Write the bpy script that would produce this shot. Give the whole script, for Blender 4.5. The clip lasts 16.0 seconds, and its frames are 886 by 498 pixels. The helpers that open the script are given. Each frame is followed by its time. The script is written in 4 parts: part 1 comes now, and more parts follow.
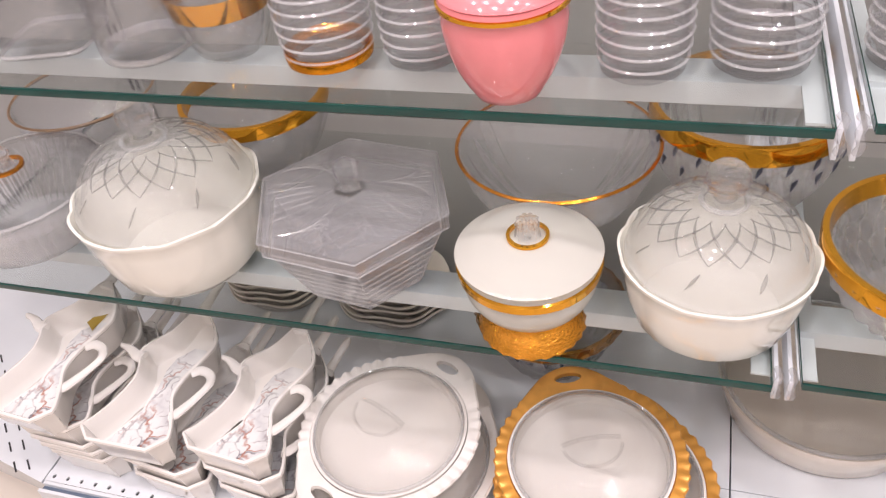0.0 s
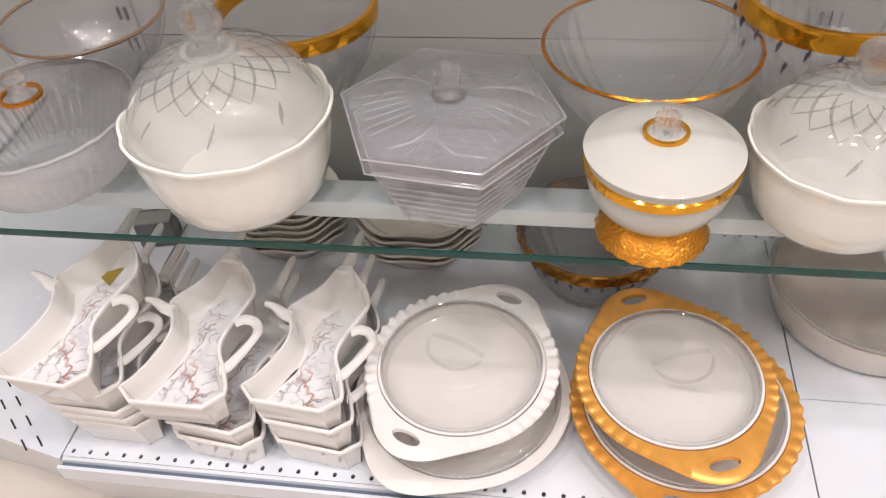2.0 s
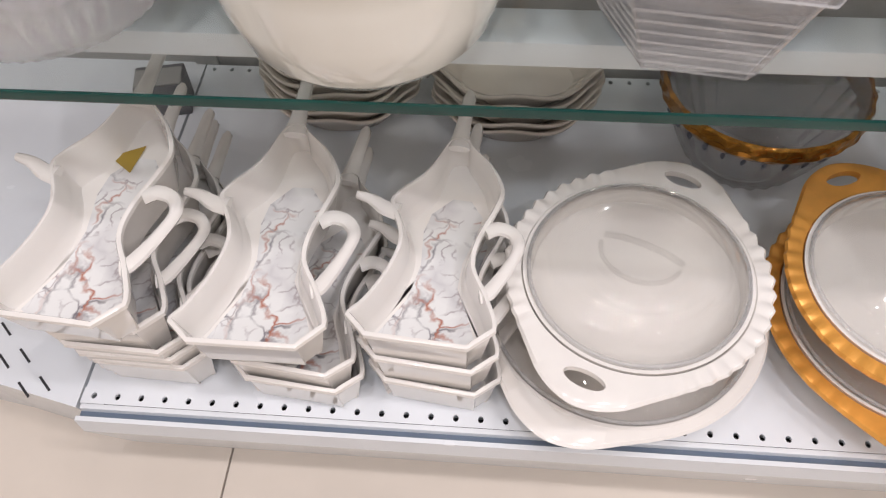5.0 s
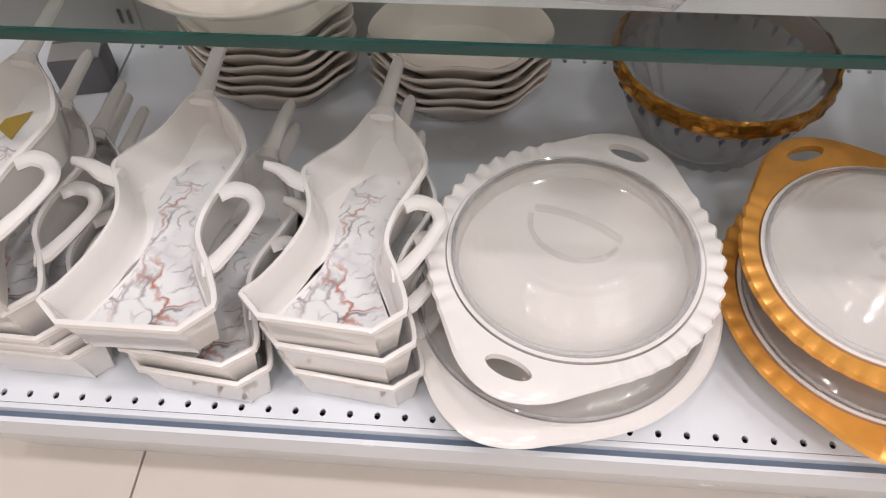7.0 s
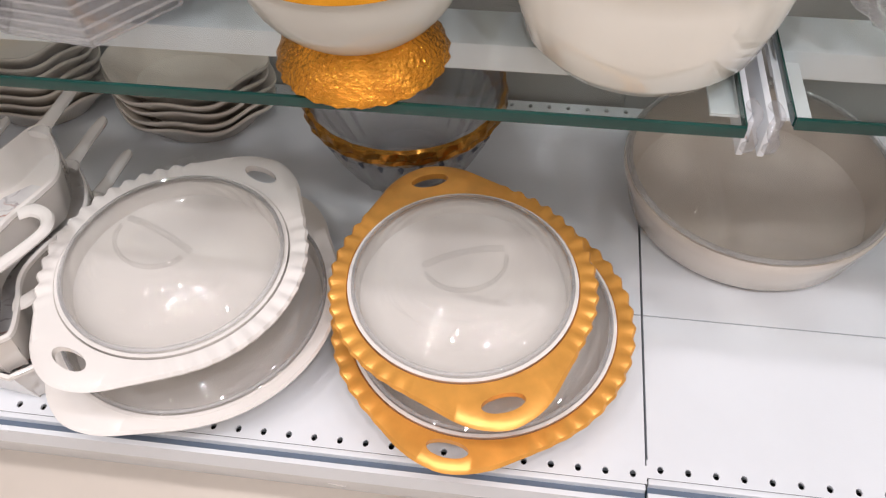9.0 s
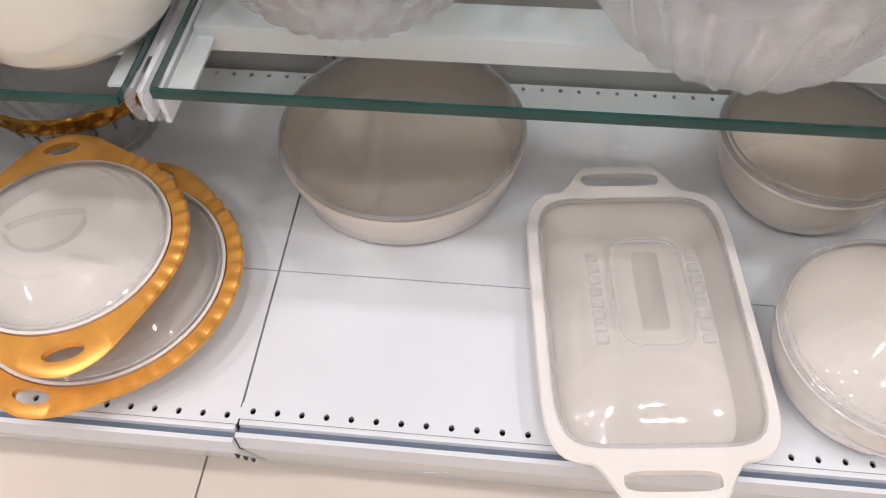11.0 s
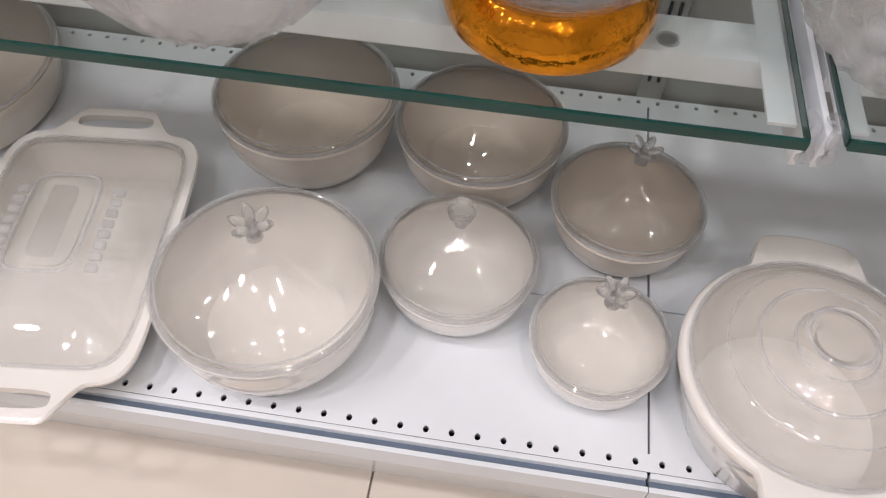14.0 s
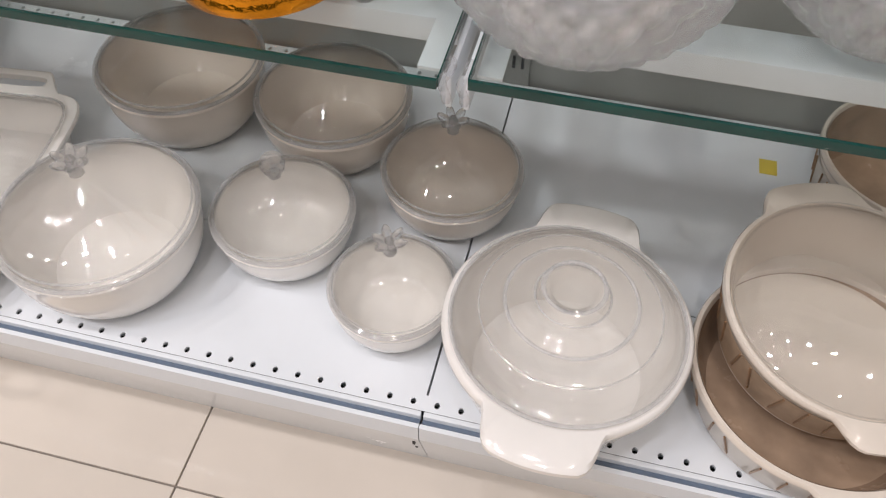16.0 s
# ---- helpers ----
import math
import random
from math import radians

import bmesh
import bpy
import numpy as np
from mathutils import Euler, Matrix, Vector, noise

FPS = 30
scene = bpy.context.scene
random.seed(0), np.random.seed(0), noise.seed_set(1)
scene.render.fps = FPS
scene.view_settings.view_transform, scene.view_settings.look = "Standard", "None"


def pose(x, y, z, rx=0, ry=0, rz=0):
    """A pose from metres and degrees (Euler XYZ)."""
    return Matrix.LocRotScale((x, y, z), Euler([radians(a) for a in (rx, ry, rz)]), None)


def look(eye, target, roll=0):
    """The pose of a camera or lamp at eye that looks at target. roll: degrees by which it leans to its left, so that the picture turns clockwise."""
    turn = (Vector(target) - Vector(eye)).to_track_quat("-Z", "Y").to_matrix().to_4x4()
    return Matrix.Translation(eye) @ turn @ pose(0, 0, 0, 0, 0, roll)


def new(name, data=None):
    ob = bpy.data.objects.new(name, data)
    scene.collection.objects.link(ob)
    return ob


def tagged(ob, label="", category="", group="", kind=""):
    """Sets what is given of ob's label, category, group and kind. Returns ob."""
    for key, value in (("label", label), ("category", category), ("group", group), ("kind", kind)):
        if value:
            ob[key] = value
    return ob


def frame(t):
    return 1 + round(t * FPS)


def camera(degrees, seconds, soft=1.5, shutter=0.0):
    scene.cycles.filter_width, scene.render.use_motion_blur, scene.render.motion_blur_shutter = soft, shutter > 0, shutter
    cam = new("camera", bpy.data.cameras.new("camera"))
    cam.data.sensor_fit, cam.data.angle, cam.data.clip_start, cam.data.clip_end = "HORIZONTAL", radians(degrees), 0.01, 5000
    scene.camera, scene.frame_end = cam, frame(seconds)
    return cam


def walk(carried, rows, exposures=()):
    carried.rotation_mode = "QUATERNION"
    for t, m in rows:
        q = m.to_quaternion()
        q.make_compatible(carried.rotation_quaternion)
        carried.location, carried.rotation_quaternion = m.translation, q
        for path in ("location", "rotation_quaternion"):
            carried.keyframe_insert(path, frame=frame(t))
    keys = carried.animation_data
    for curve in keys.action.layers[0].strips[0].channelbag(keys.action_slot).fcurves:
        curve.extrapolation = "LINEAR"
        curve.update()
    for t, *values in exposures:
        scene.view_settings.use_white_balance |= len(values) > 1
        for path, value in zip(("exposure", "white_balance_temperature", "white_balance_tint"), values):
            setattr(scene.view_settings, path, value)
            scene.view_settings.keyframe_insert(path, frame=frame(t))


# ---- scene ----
cam = camera(58.0, 16.0, soft=1.25)
PATH = [
    (0, (-0.111, -0.467, 1.153), (-0.654, 0.949, -0.151), -8.3),
    (0.5, (-0.197, -0.464, 1.145), (-0.665, 0.944, -0.196), -8.3),
    (1, (-0.265, -0.471, 1.138), (-0.66, 0.918, -0.245), -9.5),
    (1.5, (-0.308, -0.495, 1.113), (-0.647, 0.921, -0.258), -7.4),
    (2, (-0.332, -0.499, 1.09), (-0.622, 0.909, -0.3), -5.3),
    (2.5, (-0.34, -0.499, 1.082), (-0.625, 0.901, -0.318), -4.6),
    (3, (-0.332, -0.499, 1.074), (-0.607, 0.837, -0.389), -5.0),
    (3.5, (-0.322, -0.494, 1.041), (-0.566, 0.813, -0.453), -4.2),
    (4, (-0.362, -0.485, 1.029), (-0.572, 0.819, -0.473), -5.3),
    (4.5, (-0.496, -0.407, 0.966), (-0.686, 0.855, -0.575), -2.9),
    (4.7, (-0.578, -0.33, 0.935), (-0.724, 0.846, -0.676), -3.0),
    (7, (-0.516, -0.294, 0.813), (-0.641, 0.915, -0.775), -1.8),
    (7.5, (-0.408, -0.332, 0.843), (-0.512, 0.939, -0.698), -2.1),
    (8, (-0.314, -0.349, 0.864), (-0.454, 0.943, -0.656), -3.0),
    (8.5, (-0.213, -0.33, 0.852), (-0.38, 0.944, -0.68), -2.0),
    (9, (-0.129, -0.307, 0.851), (-0.331, 0.948, -0.693), -2.1),
    (9.5, (-0.059, -0.311, 0.847), (-0.271, 0.919, -0.715), -2.4),
    (10, (0.033, -0.309, 0.867), (-0.128, 0.933, -0.692), -2.5),
    (10.2, (0.082, -0.307, 0.886), (-0.061, 0.921, -0.686), -2.3),
    (12.3, (0.499, -0.303, 0.882), (0.307, 0.869, -0.727), -1.0),
    (12.5, (0.543, -0.324, 0.882), (0.339, 0.872, -0.708), -1.2),
    (13, (0.654, -0.348, 0.914), (0.416, 0.869, -0.656), -3.5),
    (13.5, (0.756, -0.316, 0.895), (0.65, 0.948, -0.651), 1.3),
    (14, (0.834, -0.291, 0.868), (0.694, 0.894, -0.737), 2.4),
    (14.5, (0.911, -0.293, 0.852), (0.707, 0.843, -0.781), 3.1),
    (15, (0.967, -0.293, 0.856), (0.722, 0.824, -0.784), 2.3),
    (15.5, (1.021, -0.314, 0.864), (0.764, 0.81, -0.77), 2.9),
    (16, (1.104, -0.337, 0.89), (0.818, 0.856, -0.69), 0.4),
]
walk(cam, [(t, look(eye, target, roll)) for t, eye, target, roll in PATH], [(0.0, 0.36, 6700, 16), (0.5, 0.29, 6650, 13), (1.5, 0.25, 6600, 11), (2.5, 0.22, 6550, 11), (4.0, 0.06, 6500, 10), (7.5, 0.07, 6500, 10), (9.0, 0.16, 6500, 10), (10.0, 0.14, 6550, 10), (12.0, 0.06, 6600, 11), (13.0, 0.05, 6600, 12), (14.5, 0.0, 6500, 9), (16.0, 0.06, 6500, 8)])

# ---------------------------------------------------------------- light
world = bpy.data.worlds.new("world")
scene.world = world
world.use_nodes = True
world.node_tree.nodes["Background"].inputs[0].default_value = (1.0, 0.97, 0.93, 1)
world.node_tree.nodes["Background"].inputs[1].default_value = 0.05

DECK = 0.15          # top of the base deck
GLASS = 0.532        # top of the first glass shelf; it rises a little from module to module
GLASS_B, GLASS_C = 0.541, 0.545
UPPER = 0.817        # top of the second glass shelf
CEIL = 2.7


def downlight(x, y, watts, warm):
    lamp = bpy.data.lights.new("downlight", "AREA")
    lamp.shape, lamp.size, lamp.energy = "DISK", 0.10, watts
    lamp.color = (1.0, 0.88, 0.83) if warm else (1.0, 0.975, 1.05)
    ob = new("downlight", lamp)
    ob.matrix_world = pose(x, y, CEIL - 0.03, 0, 0, 0)
    return ob


# outermost pair and the y -2.6 row are unseen, added as flattening fill
LAMPS = [(-1.40, -0.45, 0, 3.5), (-0.80, -0.52, 0, 6.6), (-0.20, -0.46, 1, 6.6), (0.45, -0.52, 0, 6.6), (1.05, -0.46, 0, 6), (1.65, -0.52, 1, 3.5),
         (-1.15, -1.15, 1, 7.2), (-0.40, -1.05, 0, 9), (0.40, -1.10, 0, 9), (1.20, -1.05, 1, 6.6), (-2.3, -1.0, 0, 3.5), (2.6, -1.0, 0, 3.5),
         (-1.6, -2.6, 0, 4.5), (-0.4, -2.6, 1, 4.5), (0.8, -2.6, 0, 4.5), (2.0, -2.6, 1, 3)]
for lx, ly, lw, watts in LAMPS:
    downlight(lx, ly, watts, lw)

# ---------------------------------------------------------------- materials


def mat(name, color, rough=0.3, metal=0.0, vary=0.06, scale=30.0, bump=0.0, bscale=200.0, coat=0.0, spec=0.5):
    m = bpy.data.materials.new(name)
    m.use_nodes = True
    nt = m.node_tree
    b = nt.nodes["Principled BSDF"]
    b.inputs["Roughness"].default_value = rough
    b.inputs["Metallic"].default_value = metal
    b.inputs["Coat Weight"].default_value = coat
    b.inputs["Specular IOR Level"].default_value = spec
    tc = nt.nodes.new("ShaderNodeTexCoord")
    n1 = nt.nodes.new("ShaderNodeTexNoise")
    n1.inputs["Scale"].default_value = scale
    n1.inputs["Detail"].default_value = 5
    nt.links.new(tc.outputs["Object"], n1.inputs["Vector"])
    ramp = nt.nodes.new("ShaderNodeValToRGB")
    c = Vector(color)
    ramp.color_ramp.elements[0].position, ramp.color_ramp.elements[1].position = 0.3, 0.7
    ramp.color_ramp.elements[0].color = (*(c * (1 - vary)), 1)
    ramp.color_ramp.elements[1].color = (*[min(1, v * (1 + vary * 0.5)) for v in c], 1)
    nt.links.new(n1.outputs["Fac"], ramp.inputs["Fac"])
    nt.links.new(ramp.outputs["Color"], b.inputs["Base Color"])
    mr = nt.nodes.new("ShaderNodeMapRange")
    mr.inputs["To Min"].default_value, mr.inputs["To Max"].default_value = max(0.02, rough * 0.75), min(1, rough * 1.3)
    nt.links.new(n1.outputs["Fac"], mr.inputs["Value"])
    nt.links.new(mr.outputs["Result"], b.inputs["Roughness"])
    if bump:
        n2 = nt.nodes.new("ShaderNodeTexNoise")
        n2.inputs["Scale"].default_value = bscale
        n2.inputs["Detail"].default_value = 3
        nt.links.new(tc.outputs["Object"], n2.inputs["Vector"])
        bp = nt.nodes.new("ShaderNodeBump")
        bp.inputs["Strength"].default_value, bp.inputs["Distance"].default_value = bump, 0.002
        nt.links.new(n2.outputs["Fac"], bp.inputs["Height"])
        nt.links.new(bp.outputs["Normal"], b.inputs["Normal"])
    return m


def thin_glass(name, tint, ior=1.45, rough=0.02, bump=0.0, bscale=60.0, veil=0.0, edge=0.75):
    """Clear glass: it lets light straight through and mirrors by Fresnel; veil: a faint milky share."""
    m = bpy.data.materials.new(name)
    m.use_nodes = True
    nt = m.node_tree
    nt.nodes.remove(nt.nodes["Principled BSDF"])
    out = nt.nodes["Material Output"]
    tr = nt.nodes.new("ShaderNodeBsdfTransparent")
    tr.inputs["Color"].default_value = (*tint, 1)
    gl = nt.nodes.new("ShaderNodeBsdfGlossy")
    gl.inputs["Roughness"].default_value = rough
    fr = nt.nodes.new("ShaderNodeLayerWeight")
    power = nt.nodes.new("ShaderNodeMath")
    power.operation = "POWER"
    power.inputs[1].default_value = 4.0
    gain = nt.nodes.new("ShaderNodeMath")
    gain.operation = "MULTIPLY_ADD"
    base = ((ior - 1) / (ior + 1)) ** 2
    gain.inputs[1].default_value, gain.inputs[2].default_value = edge, base
    mix = nt.nodes.new("ShaderNodeMixShader")
    nt.links.new(fr.outputs["Facing"], power.inputs[0])
    nt.links.new(power.outputs[0], gain.inputs[0])
    nt.links.new(gain.outputs[0], mix.inputs[0])
    nt.links.new(gl.outputs[0], mix.inputs[2])
    if veil:
        df = nt.nodes.new("ShaderNodeBsdfDiffuse")
        df.inputs["Color"].default_value = (0.85, 0.85, 0.86, 1)
        mv = nt.nodes.new("ShaderNodeMixShader")
        mv.inputs[0].default_value = veil
        nt.links.new(tr.outputs[0], mv.inputs[1])
        nt.links.new(df.outputs[0], mv.inputs[2])
        nt.links.new(mv.outputs[0], mix.inputs[1])
    else:
        nt.links.new(tr.outputs[0], mix.inputs[1])
    if bump:
        tc = nt.nodes.new("ShaderNodeTexCoord")
        n2 = nt.nodes.new("ShaderNodeTexNoise")
        n2.inputs["Scale"].default_value = bscale
        bp = nt.nodes.new("ShaderNodeBump")
        bp.inputs["Strength"].default_value, bp.inputs["Distance"].default_value = bump, 0.004
        nt.links.new(tc.outputs["Object"], n2.inputs["Vector"])
        nt.links.new(n2.outputs["Fac"], bp.inputs["Height"])
        nt.links.new(bp.outputs["Normal"], gl.inputs["Normal"])
        nt.links.new(bp.outputs["Normal"], fr.inputs["Normal"])
    nt.links.new(mix.outputs[0], out.inputs["Surface"])
    return m


def crystal_glass(name, share=0.55, tint=(0.97, 0.97, 0.98), veil=0.0):
    """Heavy cut glass: part refracting, part straight through, so that it stays bright."""
    m = bpy.data.materials.new(name)
    m.use_nodes = True
    nt = m.node_tree
    nt.nodes.remove(nt.nodes["Principled BSDF"])
    gl = nt.nodes.new("ShaderNodeBsdfGlass")
    gl.inputs["IOR"].default_value, gl.inputs["Roughness"].default_value = 1.38, 0.03
    tr = nt.nodes.new("ShaderNodeBsdfTransparent")
    tr.inputs["Color"].default_value = (*tint, 1)
    mix = nt.nodes.new("ShaderNodeMixShader")
    mix.inputs[0].default_value = share
    nt.links.new(tr.outputs[0], mix.inputs[1])
    nt.links.new(gl.outputs[0], mix.inputs[2])
    df = nt.nodes.new("ShaderNodeBsdfDiffuse")
    df.inputs["Color"].default_value = (0.9, 0.9, 0.92, 1)
    mv = nt.nodes.new("ShaderNodeMixShader")
    mv.inputs[0].default_value = veil
    nt.links.new(mix.outputs[0], mv.inputs[1])
    nt.links.new(df.outputs[0], mv.inputs[2])
    nt.links.new(mv.outputs[0], nt.nodes["Material Output"].inputs["Surface"])
    return m


def marble_print():
    m = bpy.data.materials.new("marble_print")
    m.use_nodes = True
    nt = m.node_tree
    b = nt.nodes["Principled BSDF"]
    b.inputs["Roughness"].default_value = 0.15
    tc = nt.nodes.new("ShaderNodeTexCoord")
    dist = nt.nodes.new("ShaderNodeTexNoise")
    dist.inputs["Scale"].default_value, dist.inputs["Detail"].default_value = 28, 4
    mp = nt.nodes.new("ShaderNodeMix")
    mp.data_type = "VECTOR"
    mp.inputs["Factor"].default_value = 0.05
    nt.links.new(tc.outputs["Object"], dist.inputs["Vector"])
    nt.links.new(tc.outputs["Object"], mp.inputs[4])
    nt.links.new(dist.outputs["Color"], mp.inputs[5])
    last = None
    for scale, low, high, col in ((17, 0.0, 0.22, (0.62, 0.61, 0.62)), (26, 0.004, 0.065, (0.20, 0.19, 0.21)), (22, 0.0, 0.048, (0.42, 0.14, 0.08)), (48, 0.0, 0.07, (0.42, 0.38, 0.39))):
        v = nt.nodes.new("ShaderNodeTexVoronoi")
        v.feature = "DISTANCE_TO_EDGE"
        v.inputs["Scale"].default_value = scale
        nt.links.new(mp.outputs[1], v.inputs["Vector"])
        r = nt.nodes.new("ShaderNodeMapRange")
        r.inputs["From Min"].default_value, r.inputs["From Max"].default_value = low, high
        r.inputs["To Min"].default_value, r.inputs["To Max"].default_value = 1, 0
        nt.links.new(v.outputs["Distance"], r.inputs["Value"])
        gate = nt.nodes.new("ShaderNodeTexNoise")
        gate.inputs["Scale"].default_value = scale * 0.9
        nt.links.new(tc.outputs["Object"], gate.inputs["Vector"])
        g2 = nt.nodes.new("ShaderNodeMapRange")
        g2.inputs["From Min"].default_value, g2.inputs["From Max"].default_value = 0.45, 0.6
        nt.links.new(gate.outputs["Fac"], g2.inputs["Value"])
        mul = nt.nodes.new("ShaderNodeMath")
        mul.operation = "MULTIPLY"
        nt.links.new(r.outputs["Result"], mul.inputs[0])
        nt.links.new(g2.outputs["Result"], mul.inputs[1])
        mx = nt.nodes.new("ShaderNodeMix")
        mx.data_type = "RGBA"
        nt.links.new(mul.outputs[0], mx.inputs["Factor"])
        if last is None:
            mx.inputs[6].default_value = (0.80, 0.80, 0.79, 1)
        else:
            nt.links.new(last, mx.inputs[6])
        mx.inputs[7].default_value = (*col, 1)
        last = mx.outputs[2]
    nt.links.new(last, b.inputs["Base Color"])
    return m


WHITE_STEEL = mat("white_steel", (0.79, 0.825, 0.86), 0.24, vary=0.03, scale=9, bump=0.04, bscale=500)
# grey steel, darkened further to stand in for shade from the shelves above
DIM_PANEL_STEEL = mat("dim_panel_steel", (0.36, 0.355, 0.34), 0.32, vary=0.03, scale=7, bump=0.03, bscale=400)
# near-black colour standing in for the shade inside slots and holes
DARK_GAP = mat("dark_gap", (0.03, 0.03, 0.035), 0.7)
# dark blue-grey paints the shadow gap between rolled edge and front lip
GROOVE_SHADE = mat("groove_shade", (0.13, 0.17, 0.23), 0.3, vary=0.08)
# broad tone clouds in the tile colour stand in for reflections on the floor
TILE = mat("cream_tile", (0.70, 0.63, 0.55), 0.06, vary=0.12, scale=3, bump=0.02, bscale=30)
GROUT = mat("grout", (0.24, 0.21, 0.18), 0.8)
WALLPAINT = mat("wall_paint", (0.82, 0.80, 0.78), 0.7)
WHITE_CERAMIC = mat("white_ceramic", (0.87, 0.84, 0.80), 0.08, vary=0.03, scale=20, coat=0.3)
CREAM_CERAMIC = mat("cream_ceramic", (0.80, 0.72, 0.63), 0.10, vary=0.04, scale=20, coat=0.3)
# paler copy of the cream for front casseroles, with their stronger light in it
LIT_CREAM = mat("lit_cream_ceramic", (0.89, 0.86, 0.815), 0.10, vary=0.04, scale=20, coat=0.3)
OPAL = mat("opal_ceramic", (0.78, 0.77, 0.71), 0.10, vary=0.03, scale=15, coat=0.4)
OPAL_BOWL = mat("opal_bowl_ceramic", (0.90, 0.885, 0.81), 0.10, vary=0.03, scale=15, coat=0.4)
# opal glass lets part of the light through
_nt = OPAL.node_tree
_tl = _nt.nodes.new("ShaderNodeBsdfTranslucent")
_tl.inputs["Color"].default_value = (0.86, 0.86, 0.78, 1)
_mx = _nt.nodes.new("ShaderNodeMixShader")
_mx.inputs[0].default_value = 0.30
_nt.links.new(_nt.nodes["Principled BSDF"].outputs[0], _mx.inputs[1])
_nt.links.new(_tl.outputs[0], _mx.inputs[2])
_nt.links.new(_mx.outputs[0], _nt.nodes["Material Output"].inputs["Surface"])
GREY_CERAMIC = mat("grey_ceramic", (0.66, 0.62, 0.57), 0.2, vary=0.05)
BROWN_CERAMIC = mat("brown_ceramic", (0.42, 0.30, 0.21), 0.25, vary=0.25, scale=25, bump=0.2, bscale=60)
GOLD_PAINT = mat("gold_paint", (0.86, 0.41, 0.085), 0.32, metal=0.35, vary=0.14, scale=40, bump=0.15, bscale=90)
GOLD_FOIL = mat("gold_foil", (0.92, 0.40, 0.05), 0.14, metal=0.95, vary=0.2, scale=60, bump=1.0, bscale=330)
ORANGE_GOLD = mat("orange_gold", (0.76, 0.29, 0.03), 0.14, metal=0.9, vary=0.2, scale=40, bump=0.5, bscale=110)
GOLD_BAND = mat("gold_band", (0.82, 0.39, 0.035), 0.09, metal=0.9, vary=0.12, scale=30, bump=0.1, bscale=40)
AMBER = mat("amber_glass", (0.80, 0.30, 0.015), 0.06, metal=0.85, vary=0.35, scale=25, bump=0.7, bscale=90)
PINK = mat("pink_glass", (0.92, 0.27, 0.29), 0.12, vary=0.12, scale=18, coat=0.5)
MARBLE = marble_print()
OCHRE = mat("ochre_sticker", (0.40, 0.27, 0.04), 0.35)
YELLOW = mat("yellow_sticker", (0.75, 0.60, 0.10), 0.5)
BROWN_LINE = mat("brown_glaze_line", (0.30, 0.18, 0.10), 0.3)
DARK_BOX = mat("dark_grey_block", (0.14, 0.14, 0.15), 0.5)
LID_GLASS = thin_glass("lid_glass", (0.995, 0.992, 0.986), 1.55, 0.012, bump=0.10, bscale=38, veil=0.03, edge=0.65)
LID_EDGE = thin_glass("lid_edge_glass", (0.97, 0.97, 0.965), 1.6, 0.05, veil=0.26, edge=0.30)
KNOB = crystal_glass("knob_glass", 0.50, (1.0, 1.0, 1.0), 0.05)
RIB_GLASS = crystal_glass("ribbed_glass", 0.40, (1.0, 1.0, 1.0), 0.14)
PLAIN_GLASS = thin_glass("plain_glass", (0.99, 0.99, 0.99), 1.5, 0.015, edge=0.6)
SHELF_GLASS = thin_glass("shelf_glass", (0.91, 0.928, 0.918), 1.42, 0.008)
GREEN_EDGE = mat("green_glass_edge", (0.006, 0.055, 0.046), 0.10, vary=0.3, scale=12)
CLEAR = thin_glass("clear_glass", (0.96, 0.96, 0.965), 1.6, 0.03, bump=0.3, bscale=70, veil=0.05)
CRYSTAL = crystal_glass("crystal_glass", 0.40, (1.0, 1.0, 1.0), 0.09)
DOME = thin_glass("dome_crystal", (1.0, 1.0, 0.992), 1.45, 0.03, bump=0.15, bscale=40, veil=0.16, edge=0.5)
CUT_CRYSTAL = crystal_glass("cut_crystal", 0.50, (1.0, 1.0, 1.0), 0.09)
CUT_GLASS = thin_glass("cut_glass", (0.80, 0.80, 0.785), 1.7, 0.05, veil=0.10)
INK_MARK = mat("blue_grey_mark", (0.10, 0.11, 0.15), 0.25, vary=0.3, scale=60)
OLD_GOLD = mat("dark_gold", (0.50, 0.23, 0.04), 0.16, metal=0.9, vary=0.3, scale=50, bump=0.6, bscale=140)
ACRYLIC = thin_glass("clear_acrylic", (0.95, 0.95, 0.96), 1.6, 0.03, bump=0.10, bscale=50, veil=0.13, edge=0.6)

# ---------------------------------------------------------------- mesh helpers


def mesh_of(bm, name, smooth=True):
    bmesh.ops.recalc_face_normals(bm, faces=bm.faces[:])
    me = bpy.data.meshes.new(name)
    bm.to_mesh(me)
    bm.free()
    if smooth:
        me.polygons.foreach_set("use_smooth", [True] * len(me.polygons))
        me.set_sharp_from_angle(angle=radians(38))
    return me


def thing(name, label, category, at=(0, 0, 0), rz=0.0, rx=0.0, ry=0.0, group="", kind=""):
    ob = new(name)
    ob.matrix_basis = pose(*at, rx, ry, rz)
    ob.empty_display_size = 0.02
    return tagged(ob, label, category, group, kind)


def part(name, bm, material, parent=None, label="", smooth=True):
    ob = new(name, mesh_of(bm, name, smooth))
    ob.data.materials.append(material)
    if parent is not None:
        ob.parent = parent
    return tagged(ob, label)


def setting(name, bm, material, label="", smooth=False):
    return tagged(part(name, bm, material, None, label, smooth), category=name.split("_")[0], kind="structure")


